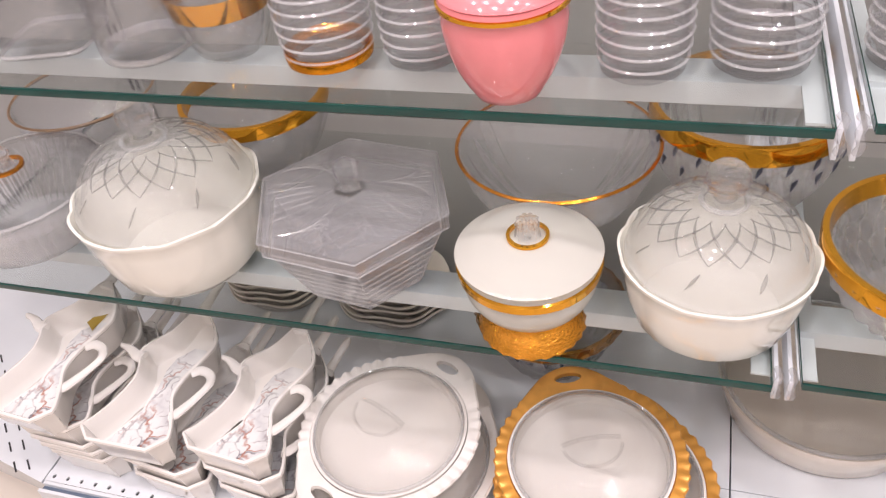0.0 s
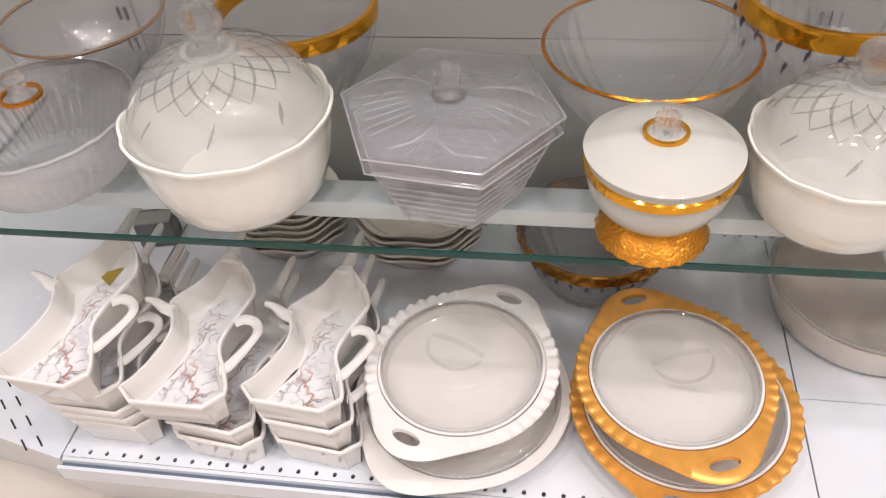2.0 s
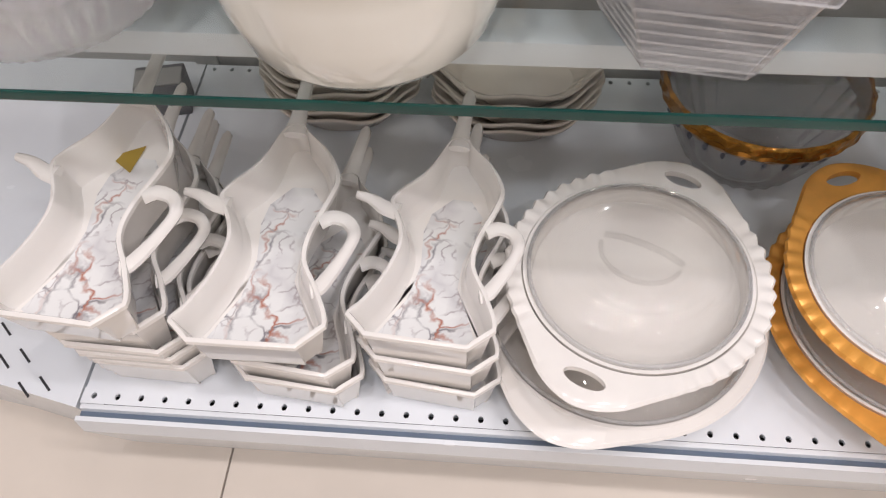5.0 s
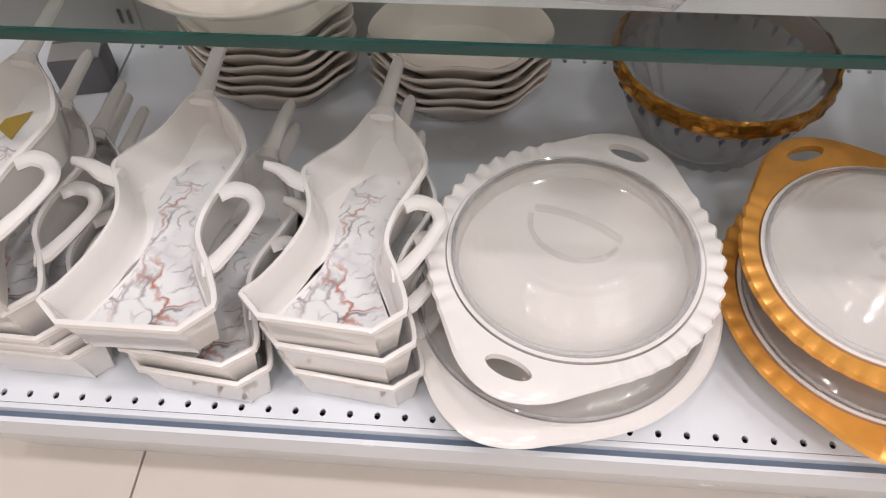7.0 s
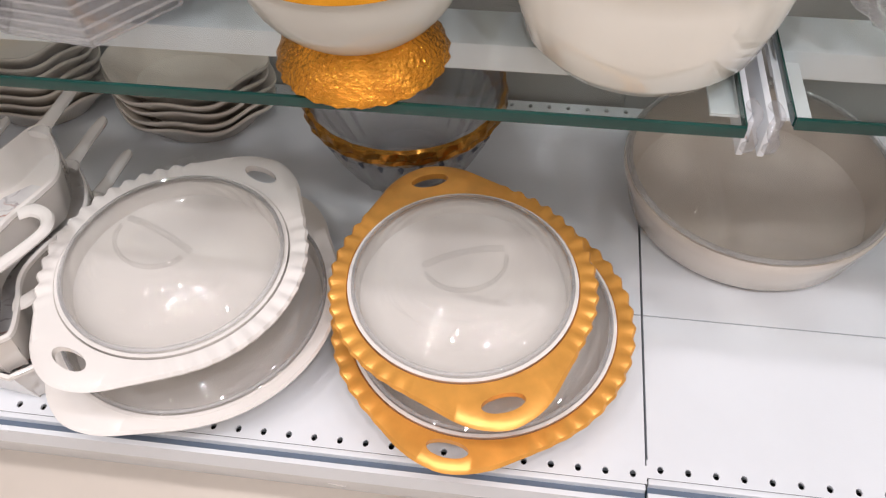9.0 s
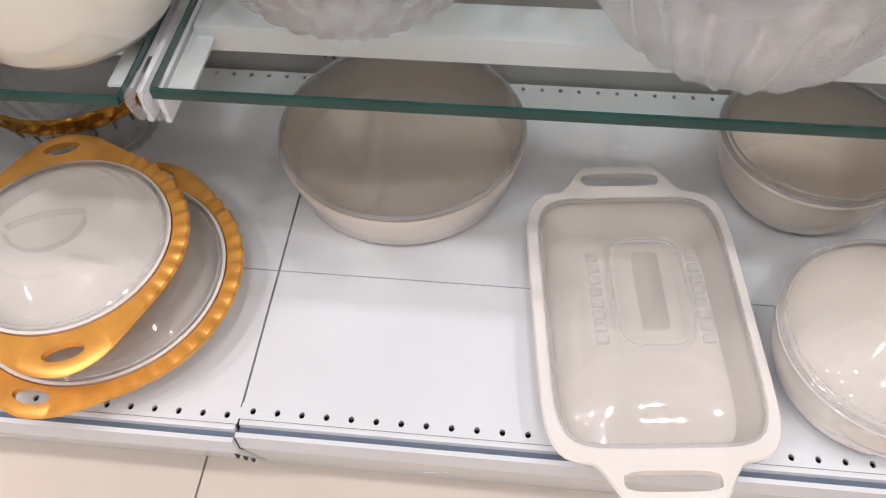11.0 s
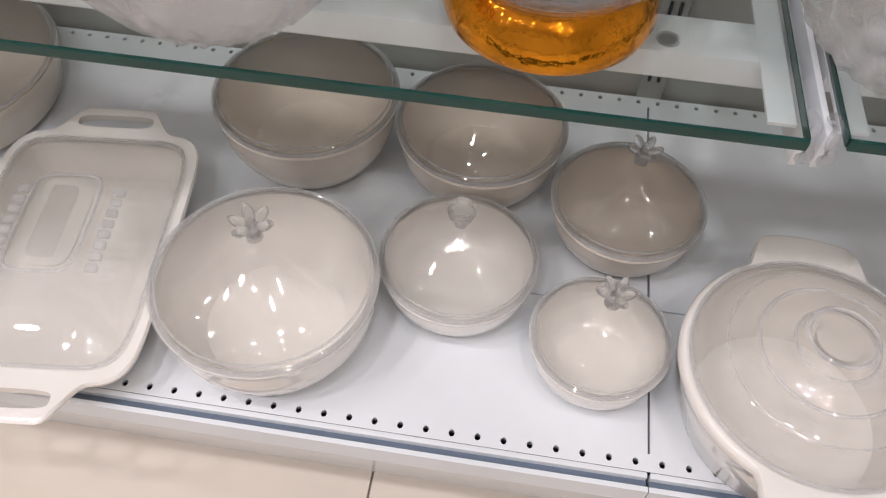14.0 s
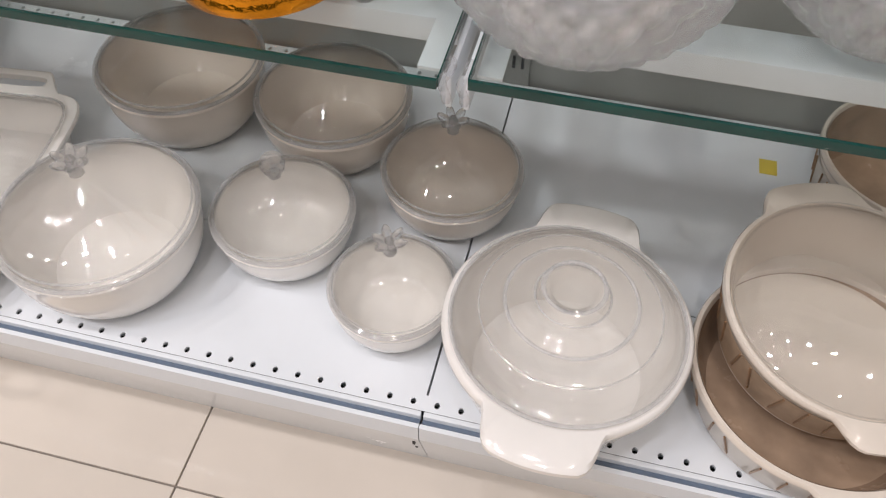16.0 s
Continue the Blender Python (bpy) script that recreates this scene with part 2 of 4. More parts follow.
def box(x0, x1, y0, y1, z0, z1, bevel=0.0, bm=None):
    own = bm if bm is not None else bmesh.new()
    m = Matrix.LocRotScale(((x0 + x1) / 2, (y0 + y1) / 2, (z0 + z1) / 2), None, (x1 - x0, y1 - y0, z1 - z0))
    made = bmesh.ops.create_cube(own, size=1, matrix=m)
    if bevel:
        edges = {e for v in made["verts"] for e in v.link_edges}
        bmesh.ops.bevel(own, geom=list(edges), offset=bevel, segments=2, affect="EDGES", profile=0.6)
    return own


def rings(curves, closed=False):
    """A skin over rings of equally many points; both ends are closed by fans, or joined to each other."""
    bm = bmesh.new()
    rows = [[bm.verts.new(p) for p in c] for c in curves]
    n = len(rows[0])
    pairs = list(zip(rows, rows[1:])) + ([(rows[-1], rows[0])] if closed else [])
    for a, b in pairs:
        for i in range(n):
            j = (i + 1) % n
            bm.faces.new((a[i], a[j], b[j], b[i]))
    if not closed:
        for row in (rows[0], rows[-1]):
            c = bm.verts.new(sum((v.co for v in row), Vector()) / n)
            for i in range(n):
                bm.faces.new((row[i], row[(i + 1) % n], c))
    return bm


def lathe(profile, n=64, shift=None, closed=False):
    """profile: (r, z) rows; shift(angle, k, r, z) may change a point."""
    curves = []
    for k, (r, z) in enumerate(profile):
        row = []
        for i in range(n):
            a = 2 * math.pi * i / n
            rr, zz = shift(a, k, r, z) if shift else (r, z)
            row.append((rr * math.cos(a), rr * math.sin(a), zz))
        curves.append(row)
    return rings(curves, closed)


def arc(r0, z0, r1, z1, n, bulge):
    """n + 1 profile points from one to the other, bowed outwards by bulge (of the chord)."""
    dx, dz = r1 - r0, z1 - z0
    return [(r0 + dx * s + dz * bulge * 4 * s * (1 - s), z0 + dz * s - dx * bulge * 4 * s * (1 - s)) for s in [i / n for i in range(n + 1)]]


def sweep(path, ra, rb, n=8, closed=False):
    """A tube along path; ra across (in the flat), rb upright."""
    curves = []
    pts = [Vector(p) for p in path]
    m = len(pts)
    for i, p in enumerate(pts):
        a = pts[(i - 1) % m] if closed or i else pts[0]
        b = pts[(i + 1) % m] if closed or i < m - 1 else pts[-1]
        t = (b - a).normalized()
        up = Vector((0, 0, 1)) if abs(t.z) < 0.9 else Vector((0, 1, 0))
        side = t.cross(up).normalized()
        up = side.cross(t).normalized()
        fa = ra[i] if isinstance(ra, (list, tuple)) else ra
        curves.append([p + side * (fa * math.cos(2 * math.pi * k / n)) + up * (rb * math.sin(2 * math.pi * k / n)) for k in range(n)])
    return rings(curves, closed)


def spline(points, per=6, closed=True):
    """A smooth line through points."""
    pts = [Vector(p) for p in points]
    m, res = len(pts), []
    for i in range(m if closed else m - 1):
        if closed:
            p0, p1, p2, p3 = pts[i - 1], pts[i], pts[(i + 1) % m], pts[(i + 2) % m]
        else:
            p0, p1, p2, p3 = pts[max(0, i - 1)], pts[i], pts[i + 1], pts[min(m - 1, i + 2)]
        for k in range(per):
            t = k / per
            res.append(0.5 * ((2 * p1) + (p2 - p0) * t + (2 * p0 - 5 * p1 + 4 * p2 - p3) * t * t + (3 * p1 - p0 - 3 * p2 + p3) * t ** 3))
    if not closed:
        res.append(pts[-1])
    return res


def offset(line, d):
    """A closed flat line moved inwards by d (the line runs counter-clockwise)."""
    m, res = len(line), []
    for i, p in enumerate(line):
        t = (line[(i + 1) % m] - line[i - 1])
        t.z = 0
        t.normalize()
        res.append(Vector((p.x - t.y * d, p.y + t.x * d, p.z)))
    return res


def cut(ob, cutters):
    """Cuts the meshes of cutters out of ob for good."""
    for bm in cutters:
        c = new("cutter", mesh_of(bm, "cutter", False))
        c.parent = ob.parent
        md = ob.modifiers.new("cut", "BOOLEAN")
        md.object, md.operation, md.solver = c, "DIFFERENCE", "EXACT"
        bpy.context.view_layer.update()
        me = bpy.data.meshes.new_from_object(ob.evaluated_get(bpy.context.evaluated_depsgraph_get()))
        ob.modifiers.clear()
        ob.data = me
        bpy.data.objects.remove(c)
    me.polygons.foreach_set("use_smooth", [True] * len(me.polygons))
    me.set_sharp_from_angle(angle=radians(38))


def pill(rx, ry, z0, z1, at=(0, 0), n=24):
    return rings([[(at[0] + rx * math.cos(2 * math.pi * i / n), at[1] + ry * math.sin(2 * math.pi * i / n), z) for i in range(n)] for z in (z0, z1)])


# ---------------------------------------------------------------- the shell of the shop
X0, X1, Y0, Y1 = -4.0, 4.5, -4.0, 0.62
setting("floor", box(X0, X1, Y0, Y1, -0.06, -0.004), GROUT, "dark grout bed under cream floor tiles")
setting("ceiling", box(X0, X1, Y0, Y1, CEIL, CEIL + 0.08), WALLPAINT, "plain white shop ceiling")
setting("wall_north", box(X0, X1, Y1, Y1 + 0.1, -0.06, CEIL + 0.08), WALLPAINT, "plain pale wall behind the shelving")
setting("wall_south", box(X0, X1, Y0 - 0.1, Y0, -0.06, CEIL + 0.08), WALLPAINT, "plain pale shop wall")
setting("wall_west", box(X0 - 0.1, X0, Y0 - 0.1, Y1 + 0.1, -0.06, CEIL + 0.08), WALLPAINT, "plain pale shop wall")
setting("wall_east", box(X1, X1 + 0.1, Y0 - 0.1, Y1 + 0.1, -0.06, CEIL + 0.08), WALLPAINT, "plain pale shop wall")

for lx, ly, lw, watts in LAMPS:
    lt = thing("ceiling_light", "round recessed downlight with a white rim in the ceiling", "ceiling light", (lx, ly, CEIL - 0.012), group="ceiling downlights")
    part("rim", lathe([(0.062, 0.012), (0.075, 0.012), (0.075, 0.0), (0.062, 0.0)], 32, closed=True), WHITE_STEEL, lt)

# base decks: one per module, with a row of punched holes along front and back
PITCH = 0.025


def punched_row(bm, xa, count, y0, y1, z):
    for c in range(count):
        cx, cy = xa + (c + 0.5) * PITCH, (y0 + y1) / 2
        hx, hy = PITCH / 2, (y1 - y0) / 2
        outer = [(1, 0), (1, 1), (0, 1), (-1, 1), (-1, 0), (-1, -1), (0, -1), (1, -1)]
        vo = [bm.verts.new((cx + a * hx, cy + b * hy, z)) for a, b in outer]
        vi = [bm.verts.new((cx + 0.0030 * math.cos(k * math.pi / 4), cy + 0.0038 * math.sin(k * math.pi / 4), z)) for k in range(8)]
        vd = [bm.verts.new((v.co.x, v.co.y, z - 0.003)) for v in vi]
        for k in range(8):
            j = (k + 1) % 8
            bm.faces.new((vo[k], vo[j], vi[j], vi[k]))
            bm.faces.new((vi[k], vi[j], vd[j], vd[k]))


DEPTH = 0.535
MODULES = [(-1.0, 40, 0.0), (0.0, 40, 0.006), (1.0, 40, 0.006)]
for k, (xa, count, dy) in enumerate(MODULES):
    xb = xa + count * PITCH
    g = 0.0012
    deck = tagged(new("base_deck"), "white painted steel base shelf with punched holes along its edges", "shelf deck", kind="structure")
    bm = bmesh.new()
    punched_row(bm, xa, count, 0.009 + dy, 0.027 + dy, DECK)
    bmesh.ops.remove_doubles(bm, verts=bm.verts[:], dist=0.0001)
    part("punched_strip", bm, WHITE_STEEL, deck, smooth=False)
    bm = bmesh.new()
    punched_row(bm, xa, count, DEPTH - 0.024, DEPTH - 0.006, DECK)
    bmesh.ops.remove_doubles(bm, verts=bm.verts[:], dist=0.0001)
    part("punched_strip", bm, WHITE_STEEL, deck, smooth=False)
    part("front_panel", box(xa + g, xb - g, 0.027 + dy, 0.1955, DECK - 0.02, DECK), WHITE_STEEL, deck, smooth=False)
    part("rear_panel", box(xa + g, xb - g, 0.1970, DEPTH - 0.024, DECK - 0.02, DECK), WHITE_STEEL, deck, smooth=False)
    bm = box(xa + g, xb - g, 0.003 + dy, 0.009 + dy, DECK - 0.018, DECK, 0.0015)
    part("rolled_edge", bm, WHITE_STEEL, deck)
    part("channel", box(xa + g, xb - g, -0.005 + dy, 0.003 + dy, DECK - 0.03, DECK - 0.007), GROOVE_SHADE, deck, "groove behind the front lip, its shade coloured blue-grey", smooth=False)
    # dark sheet below the holes imitates the shaded hollow under the deck
    part("shade_sheet", box(xa, xb, 0.03, DEPTH, 0.10, 0.115), DARK_GAP, deck, smooth=False)
    # leaning kick plate
    bm = bmesh.new()
    v = [bm.verts.new(p) for p in ((xa + 0.0005, -0.010 + dy, DECK - 0.001), (xb - 0.0005, -0.010 + dy, DECK - 0.001), (xb - 0.0005, -0.010 + dy, DECK - 0.028), (xa + 0.0005, -0.010 + dy, DECK - 0.028),
                                   (xa + 0.0005, 0.030, 0.0), (xb - 0.0005, 0.030, 0.0))]
    w = [bm.verts.new((a.co.x, a.co.y + 0.005, a.co.z)) for a in v]
    for a, b, c, d in ((0, 1, 2, 3), (3, 2, 5, 4)):
        bm.faces.new((v[a], v[b], v[c], v[d]))
        bm.faces.new((w[d], w[c], w[b], w[a]))
    for a, b in ((0, 1), (1, 2), (2, 5), (5, 4), (4, 3), (3, 0)):
        bm.faces.new((v[a], v[b], w[b], w[a]))
    part("kick_plate", bm, WHITE_STEEL, deck, smooth=False)
    for s in range(3):
        for sx in (xb - 0.007, ):
            z = 0.105 - s * 0.028
            y = -0.010 + dy + (0.122 - z) / 0.122 * 0.04 - 0.0015
            part("slot", box(sx - 0.0015, sx + 0.0015, y, y + 0.004, z - 0.007, z + 0.007), DARK_GAP, deck, smooth=False)
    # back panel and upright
    part("back_panel", box(xa + g, xb - g, DEPTH, DEPTH + 0.02, DECK - 0.02, 0.50), DIM_PANEL_STEEL, deck, smooth=False)
    part("back_panel", box(xa + g, xb - g, DEPTH, DEPTH + 0.02, 0.502, 1.0), DIM_PANEL_STEEL, deck, smooth=False)
    part("back_panel", box(xa + g, xb - g, DEPTH, DEPTH + 0.02, 1.002, 1.6), DIM_PANEL_STEEL, deck, smooth=False)

for ux in (-1.0, 0.0, 1.0, 2.0):
    up = thing("upright", "white slotted steel shelving upright", "upright", (ux, DEPTH + 0.004, DECK), group="shelving uprights")
    # post takes the same darkened steel, shade included in its colour
    part("post", box(-0.016, 0.016, -0.010, 0.02, 0, 1.45, 0.001), DIM_PANEL_STEEL, up)
    for s in range(18):
        for sx in (-0.006, 0.006):
            z = 0.03 + s * 0.05
            part("slot", box(sx - 0.002, sx + 0.002, -0.0125, -0.009, z, z + 0.02), DARK_GAP, up, smooth=False)

# corner unit beyond the first module
corner = tagged(new("corner_deck"), "white steel corner deck with slanting rows of slots", "shelf deck", kind="structure")
bm = bmesh.new()
poly = [(-1.003, 0.004), (-1.14, 0.035), (-2.2, 0.20), (-2.2, DEPTH), (-1.003, DEPTH)]
top = [bm.verts.new((x, y, DECK - 0.001)) for x, y in poly]
bot = [bm.verts.new((x, y + (0.03 if k < 3 else 0), 0.0)) for k, (x, y) in enumerate(poly)]
bm.faces.new(top)
bm.faces.new(bot[::-1])
for i in range(5):
    j = (i + 1) % 5
    bm.faces.new((top[i], bot[i], bot[j], top[j]))
part("body", bm, WHITE_STEEL, corner, smooth=False)
for row in range(2):
    for s in range(7):
        cx, cy = -1.045 - s * 0.034 - row * 0.020, 0.028 + s * 0.031 - row * 0.008
        bm = box(-0.011, 0.011, -0.0013, 0.0013, 0, 0.002)
        bmesh.ops.transform(bm, matrix=pose(cx, cy, DECK - 0.0022, 0, 0, 137), verts=bm.verts[:])
        part("slot", bm, DARK_GAP, corner, smooth=False)
part("back_panel", box(-2.2, -1.003, DEPTH, DEPTH + 0.02, DECK - 0.02, 1.6), DIM_PANEL_STEEL, corner, smooth=False)

# glass shelves on brackets, each with a white rail below
GY0, GY1 = 0.062, 0.44


def glass_shelf(xa, xb, z, t=0.008):
    sh = thing("glass_shelf", "clear glass shelf with a green polished front edge", "glass shelf", ((xa + xb) / 2, GY0, z - t), group="glass shelves")
    w = (xb - xa) / 2
    part("pane", box(-w, w, 0.0032, GY1 - GY0, 0, t), SHELF_GLASS, sh, smooth=False)
    part("polished_edge", box(-w, w, 0.0, 0.003, 0, t, 0.0009), GREEN_EDGE, sh, "dark green glass edge")
    for s in (-1, 1):
        part("polished_edge", box(s * w - 0.0005, s * w + 0.0005, 0.0032, GY1 - GY0, 0.0004, t - 0.0004), GREEN_EDGE, sh, smooth=False)
    return sh


def rail(xa, xb, z):
    rl = thing("shelf_rail", "white steel rail under a glass shelf", "shelf rail", ((xa + xb) / 2, 0.16, z), group="shelf rails")
    w = (xb - xa) / 2
    part("channel", box(-w, w, -0.020, 0.020, -0.022, 0, 0.002), WHITE_STEEL, rl)


def bracket(x, z):
    br = thing("shelf_bracket", "white double shelf bracket with clear clips", "shelf bracket", (x, 0.0, z), group="shelf brackets")
    for s in (-1, 1):
        cx = s * 0.0065
        part("arm", box(cx - 0.0022, cx + 0.0022, 0.080, DEPTH, -0.030, -0.002, 0.001), WHITE_STEEL, br)
        part("clip", sweep(spline([(cx, 0.090, 0.004), (cx + 0.002, 0.078, 0.006), (cx - 0.002, 0.070, 0.001), (cx + 0.001, 0.068, -0.008), (cx, 0.074, -0.018)], 4, False), 0.0036, 0.0036, 6), ACRYLIC, br, "clear plastic clip")
        part("flange", box(*sorted((s * 0.0125, s * 0.030)), 0.085, DEPTH, -0.0036, -0.0012), WHITE_STEEL, br, smooth=False)


for low, high, xa, xb in ((GLASS, UPPER, -1.02, -0.006), (GLASS_B, UPPER + 0.006, 0.019, 1.003), (GLASS_C, UPPER + 0.009, 1.024, 2.0)):
    for z in (low, high):
        glass_shelf(xa, xb, z)
        rail(xa + 0.003, xb - 0.003, z - 0.0095)
for ux, low, high in ((0.0065, GLASS, UPPER), (1.0135, GLASS_B, UPPER + 0.006)):
    for z in (low, high):
        bracket(ux, z - 0.008)

# ---------------------------------------------------------------- things on the base deck

# teapot-shaped serving dishes, in three stacks
POT = [(-0.042, 0.011), (0.045, 0.003), (0.068, 0.022), (0.060, 0.055), (0.047, 0.086), (0.050, 0.115), (0.064, 0.150), (0.070, 0.175), (0.058, 0.205), (0.038, 0.230),
       (0.031, 0.240), (0.014, 0.236), (-0.005, 0.197), (-0.028, 0.172), (-0.036, 0.156), (-0.026, 0.128), (-0.024, 0.105), (-0.034, 0.073), (-0.048, 0.047), (-0.060, 0.030)]


def pot_outline():
    line = []
    m = len(POT)
    for i in range(m):
        p0, p1, p2, p3 = (Vector((*POT[(i + k) % m], 0)) for k in (-1, 0, 1, 2))
        if i in (0, 1, 19):
            per = 4
            line += [p1.lerp(p2, k / per) for k in range(per)]
        else:
            for k in range(5):
                t = k / 5
                line.append(0.5 * ((2 * p1) + (p2 - p0) * t + (2 * p0 - 5 * p1 + 4 * p2 - p3) * t * t + (3 * p1 - p0 - 3 * p2 + p3) * t ** 3))
    return line


def teapot_dish(at, rz=0, rx=0, ry=0, label="", deep=0.062, size=1.0):
    d = thing("serving_dish", label, "serving dish", at, rz, rx, ry, group="stacked teapot-shaped dishes")
    d.scale = (size, size, 1)
    o = pot_outline()
    lift = lambda line, z: [Vector((p.x, p.y, z)) for p in line]

    def inset(line, d):
        full = offset(line, d)
        return [p.lerp(q, min(1.0, max(0.22, (0.248 - p.y) / 0.060))) for p, q in zip(line, full)]
    cur = [lift(inset(o, 0.016), 0.0), lift(inset(o, 0.013), 0.002), lift(inset(o, 0.007), deep * 0.55), lift(inset(o, 0.0036), deep - 0.009), lift(inset(o, 0.0012), deep - 0.0075), lift(inset(o, -0.0006), deep - 0.005),
           lift(inset(o, -0.0002), deep - 0.001), lift(inset(o, 0.0014), deep), lift(inset(o, 0.0034), deep), lift(inset(o, 0.0050), deep - 0.003), lift(inset(o, 0.0080), deep * 0.62), lift(inset(o, 0.0105), 0.026), lift(inset(o, 0.0130), 0.0235)]
    part("bowl", rings(cur), WHITE_CERAMIC, d, "glossy white ceramic tray shaped like a teapot")
    z = deep - 0.005
    loop = spline([(0.054, 0.127, z), (0.066, 0.132, z), (0.080, 0.127, z - 0.001), (0.085, 0.113, z - 0.002), (0.077, 0.092, z - 0.002), (0.066, 0.072, z - 0.002), (0.0585, 0.061, z - 0.0015), (0.052, 0.0585, z - 0.001)], 5, False)
    part("handle", sweep(loop, [0.0054 + 0.0030 * abs(2 * i / (len(loop) - 1) - 1) for i in range(len(loop))], 0.0046, 10), WHITE_CERAMIC, d)
    beak = spline([(-0.028, 0.147, z), (-0.041, 0.151, z), (-0.055, 0.160, z + 0.001), (-0.069, 0.164, z + 0.002)], 5, False)
    part("spout", sweep(beak, [0.0105 - 0.0068 * i / (len(beak) - 1) for i in range(len(beak))], 0.005, 10), WHITE_CERAMIC, d)
    tip = spline([(0.022, 0.230, z), (0.025, 0.258, z), (0.028, 0.288, z + 0.001), (0.030, 0.310, z + 0.001)], 4, False)
    part("finial", sweep(tip, [0.0125, 0.011, 0.0095, 0.0085, 0.008, 0.0075, 0.0072, 0.0072, 0.0072, 0.0070, 0.0066, 0.006, 0.0035][:len(tip)], 0.0045, 10), WHITE_CERAMIC, d)
    bm = bmesh.new()
    inner = [(-0.038, 0.032), (-0.030, 0.026), (0.034, 0.020), (0.049, 0.034), (0.042, 0.058), (0.031, 0.086), (0.034, 0.115), (0.046, 0.150), (0.050, 0.170), (0.038, 0.190), (0.020, 0.192), (0.000, 0.172), (-0.006, 0.150), (-0.005, 0.110), (-0.014, 0.072)]
    bm.faces.new([bm.verts.new((x, y, 0.0062)) for x, y in inner])
    part("decal", bm, MARBLE, d, "grey and rust marble print on the tray floor", smooth=False).location = (0, 0, 0.0181)
    return d


LBL = "white teapot-shaped ceramic dish with marble print, in a stack"
for k, z in enumerate((0.150, 0.205, 0.258)):
    teapot_dish((-0.645 + (0.006, 0.003, 0.0)[k], 0.0 + (0.012, 0.006, 0)[k], z), (-2, -1, 0)[k], label=LBL)
for k, z in enumerate((0.150, 0.187, 0.257)):
    teapot_dish((-0.790 + (0.018, 0.014, 0)[k], -0.010 + (0.016, 0.014, 0)[k], z), (-1, -2, 5)[k], (0, 0, 2)[k], label=LBL, size=(1.03, 1.03, 1.06)[k])
for k, z in enumerate((0.150, 0.172, 0.194, 0.236)):
    teapot_dish((-0.930 + (0.006, 0.002, -0.002, -0.010)[k], 0.018 - 0.004 * k, z), (3, 4, 3, 5)[k], label=LBL, size=1.04)
TOP = teapot_dish((-0.946, -0.013, 0.293), 1, 5.5, 0, size=1.03, label="white teapot-shaped dish with an ochre sticker, topping a stack")
bm = bmesh.new()
bm.faces.new([bm.verts.new(p) for p in ((-0.006, 0.192, 0.0250), (0.018, 0.174, 0.0250), (0.026, 0.206, 0.0250))])
part("sticker", bm, OCHRE, TOP, "ochre triangular sticker", smooth=False)


def pie_dish(at, rad, glaze, edge, label, rz=0, rx=0, ry=0, deep=0.05, flutes=46, lobe=0.025, lid=True, holes=True, flange=0.022, hole=0.003, rise=0.036):
    """Round fluted baking dish with two pierced lugs (along its y) and a low glass lid."""
    d = thing("baking_dish", label, "baking dish", at, rz, rx, ry, group="lidded baking dishes")
    n = 276
    inner = rad - flange

    end, half = rad + lobe, 0.024
    reach, lean = math.hypot(end, half), math.atan2(half, end)
    foot = lean + math.acos(rad / reach)

    def shoulder(a):
        th = abs(math.pi / 2 - abs((a + math.pi) % (2 * math.pi) - math.pi))
        if th < lean:
            return end / math.cos(th) - rad
        return rad / math.cos(th - foot) - rad if th < foot else 0.0

    def lug(a):
        return sum(shoulder(a + 0.035 * k) for k in range(-5, 6)) / 11

    def rim(a, k):
        l = lug(a)
        f = (1 - min(1, l / 0.005)) * math.cos(flutes * a)
        return k + l + 0.0011 * f, 0.0019 * f

    curves = []
    prof = [(inner * 0.72, 0.0), (inner * 0.76, 0.002), (inner * 0.98, deep * 0.62), (inner + 0.003, deep - 0.008)]
    for r, z in prof:
        curves.append([(r * math.cos(2 * math.pi * i / n), r * math.sin(2 * math.pi * i / n), z) for i in range(n)])
    low = len(curves)
    for r, z in ((inner + 0.010, deep - 0.006), (rad - 0.006, deep - 0.007), (rad - 0.001, deep - 0.006), (rad, deep - 0.003), (rad - 0.002, deep), (rad - 0.010, deep + 0.001), (inner + 0.006, deep)):
        row = []
        for i in range(n):
            a = 2 * math.pi * i / n
            if r > inner + 0.0085:
                rr, dz = rim(a, r)
                share = (r - inner) / (rad - inner)
                rr = r + (rr - r) * share
                dz *= share
            else:
                rr, dz = r, 0
            row.append((rr * math.cos(a), rr * math.sin(a), z + dz))
        curves.append(row)
    rim_ob = part("rim", rings(curves[low - 1:] + [[(p[0] * (inner + 0.0035) / (inner + 0.006), p[1] * (inner + 0.0035) / (inner + 0.006), deep - 0.004) for p in curves[-1]]], closed=True), edge, d, "fluted rim with two pierced lugs")
    if holes:
        cut(rim_ob, [pill(0.019, 0.0085, deep - 0.03, deep + 0.03, (0, s * (rad + hole))) for s in (-1, 1)])
    body = curves[:low] + [[(r * math.cos(2 * math.pi * i / n), r * math.sin(2 * math.pi * i / n), z) for i in range(0, n)] for r, z in
                           ((inner + 0.0045, deep + 0.0015), (inner + 0.001, deep + 0.001), (inner - 0.004, deep - 0.006), (inner * 0.95, deep * 0.66), (inner * 0.84, 0.026), (inner * 0.74, 0.0235))]
    part("bowl", rings([c[::3] for c in body]), glaze, d, "glazed white bowl")
    if lid:
        add_lid(d, inner, deep, rise)
    return d


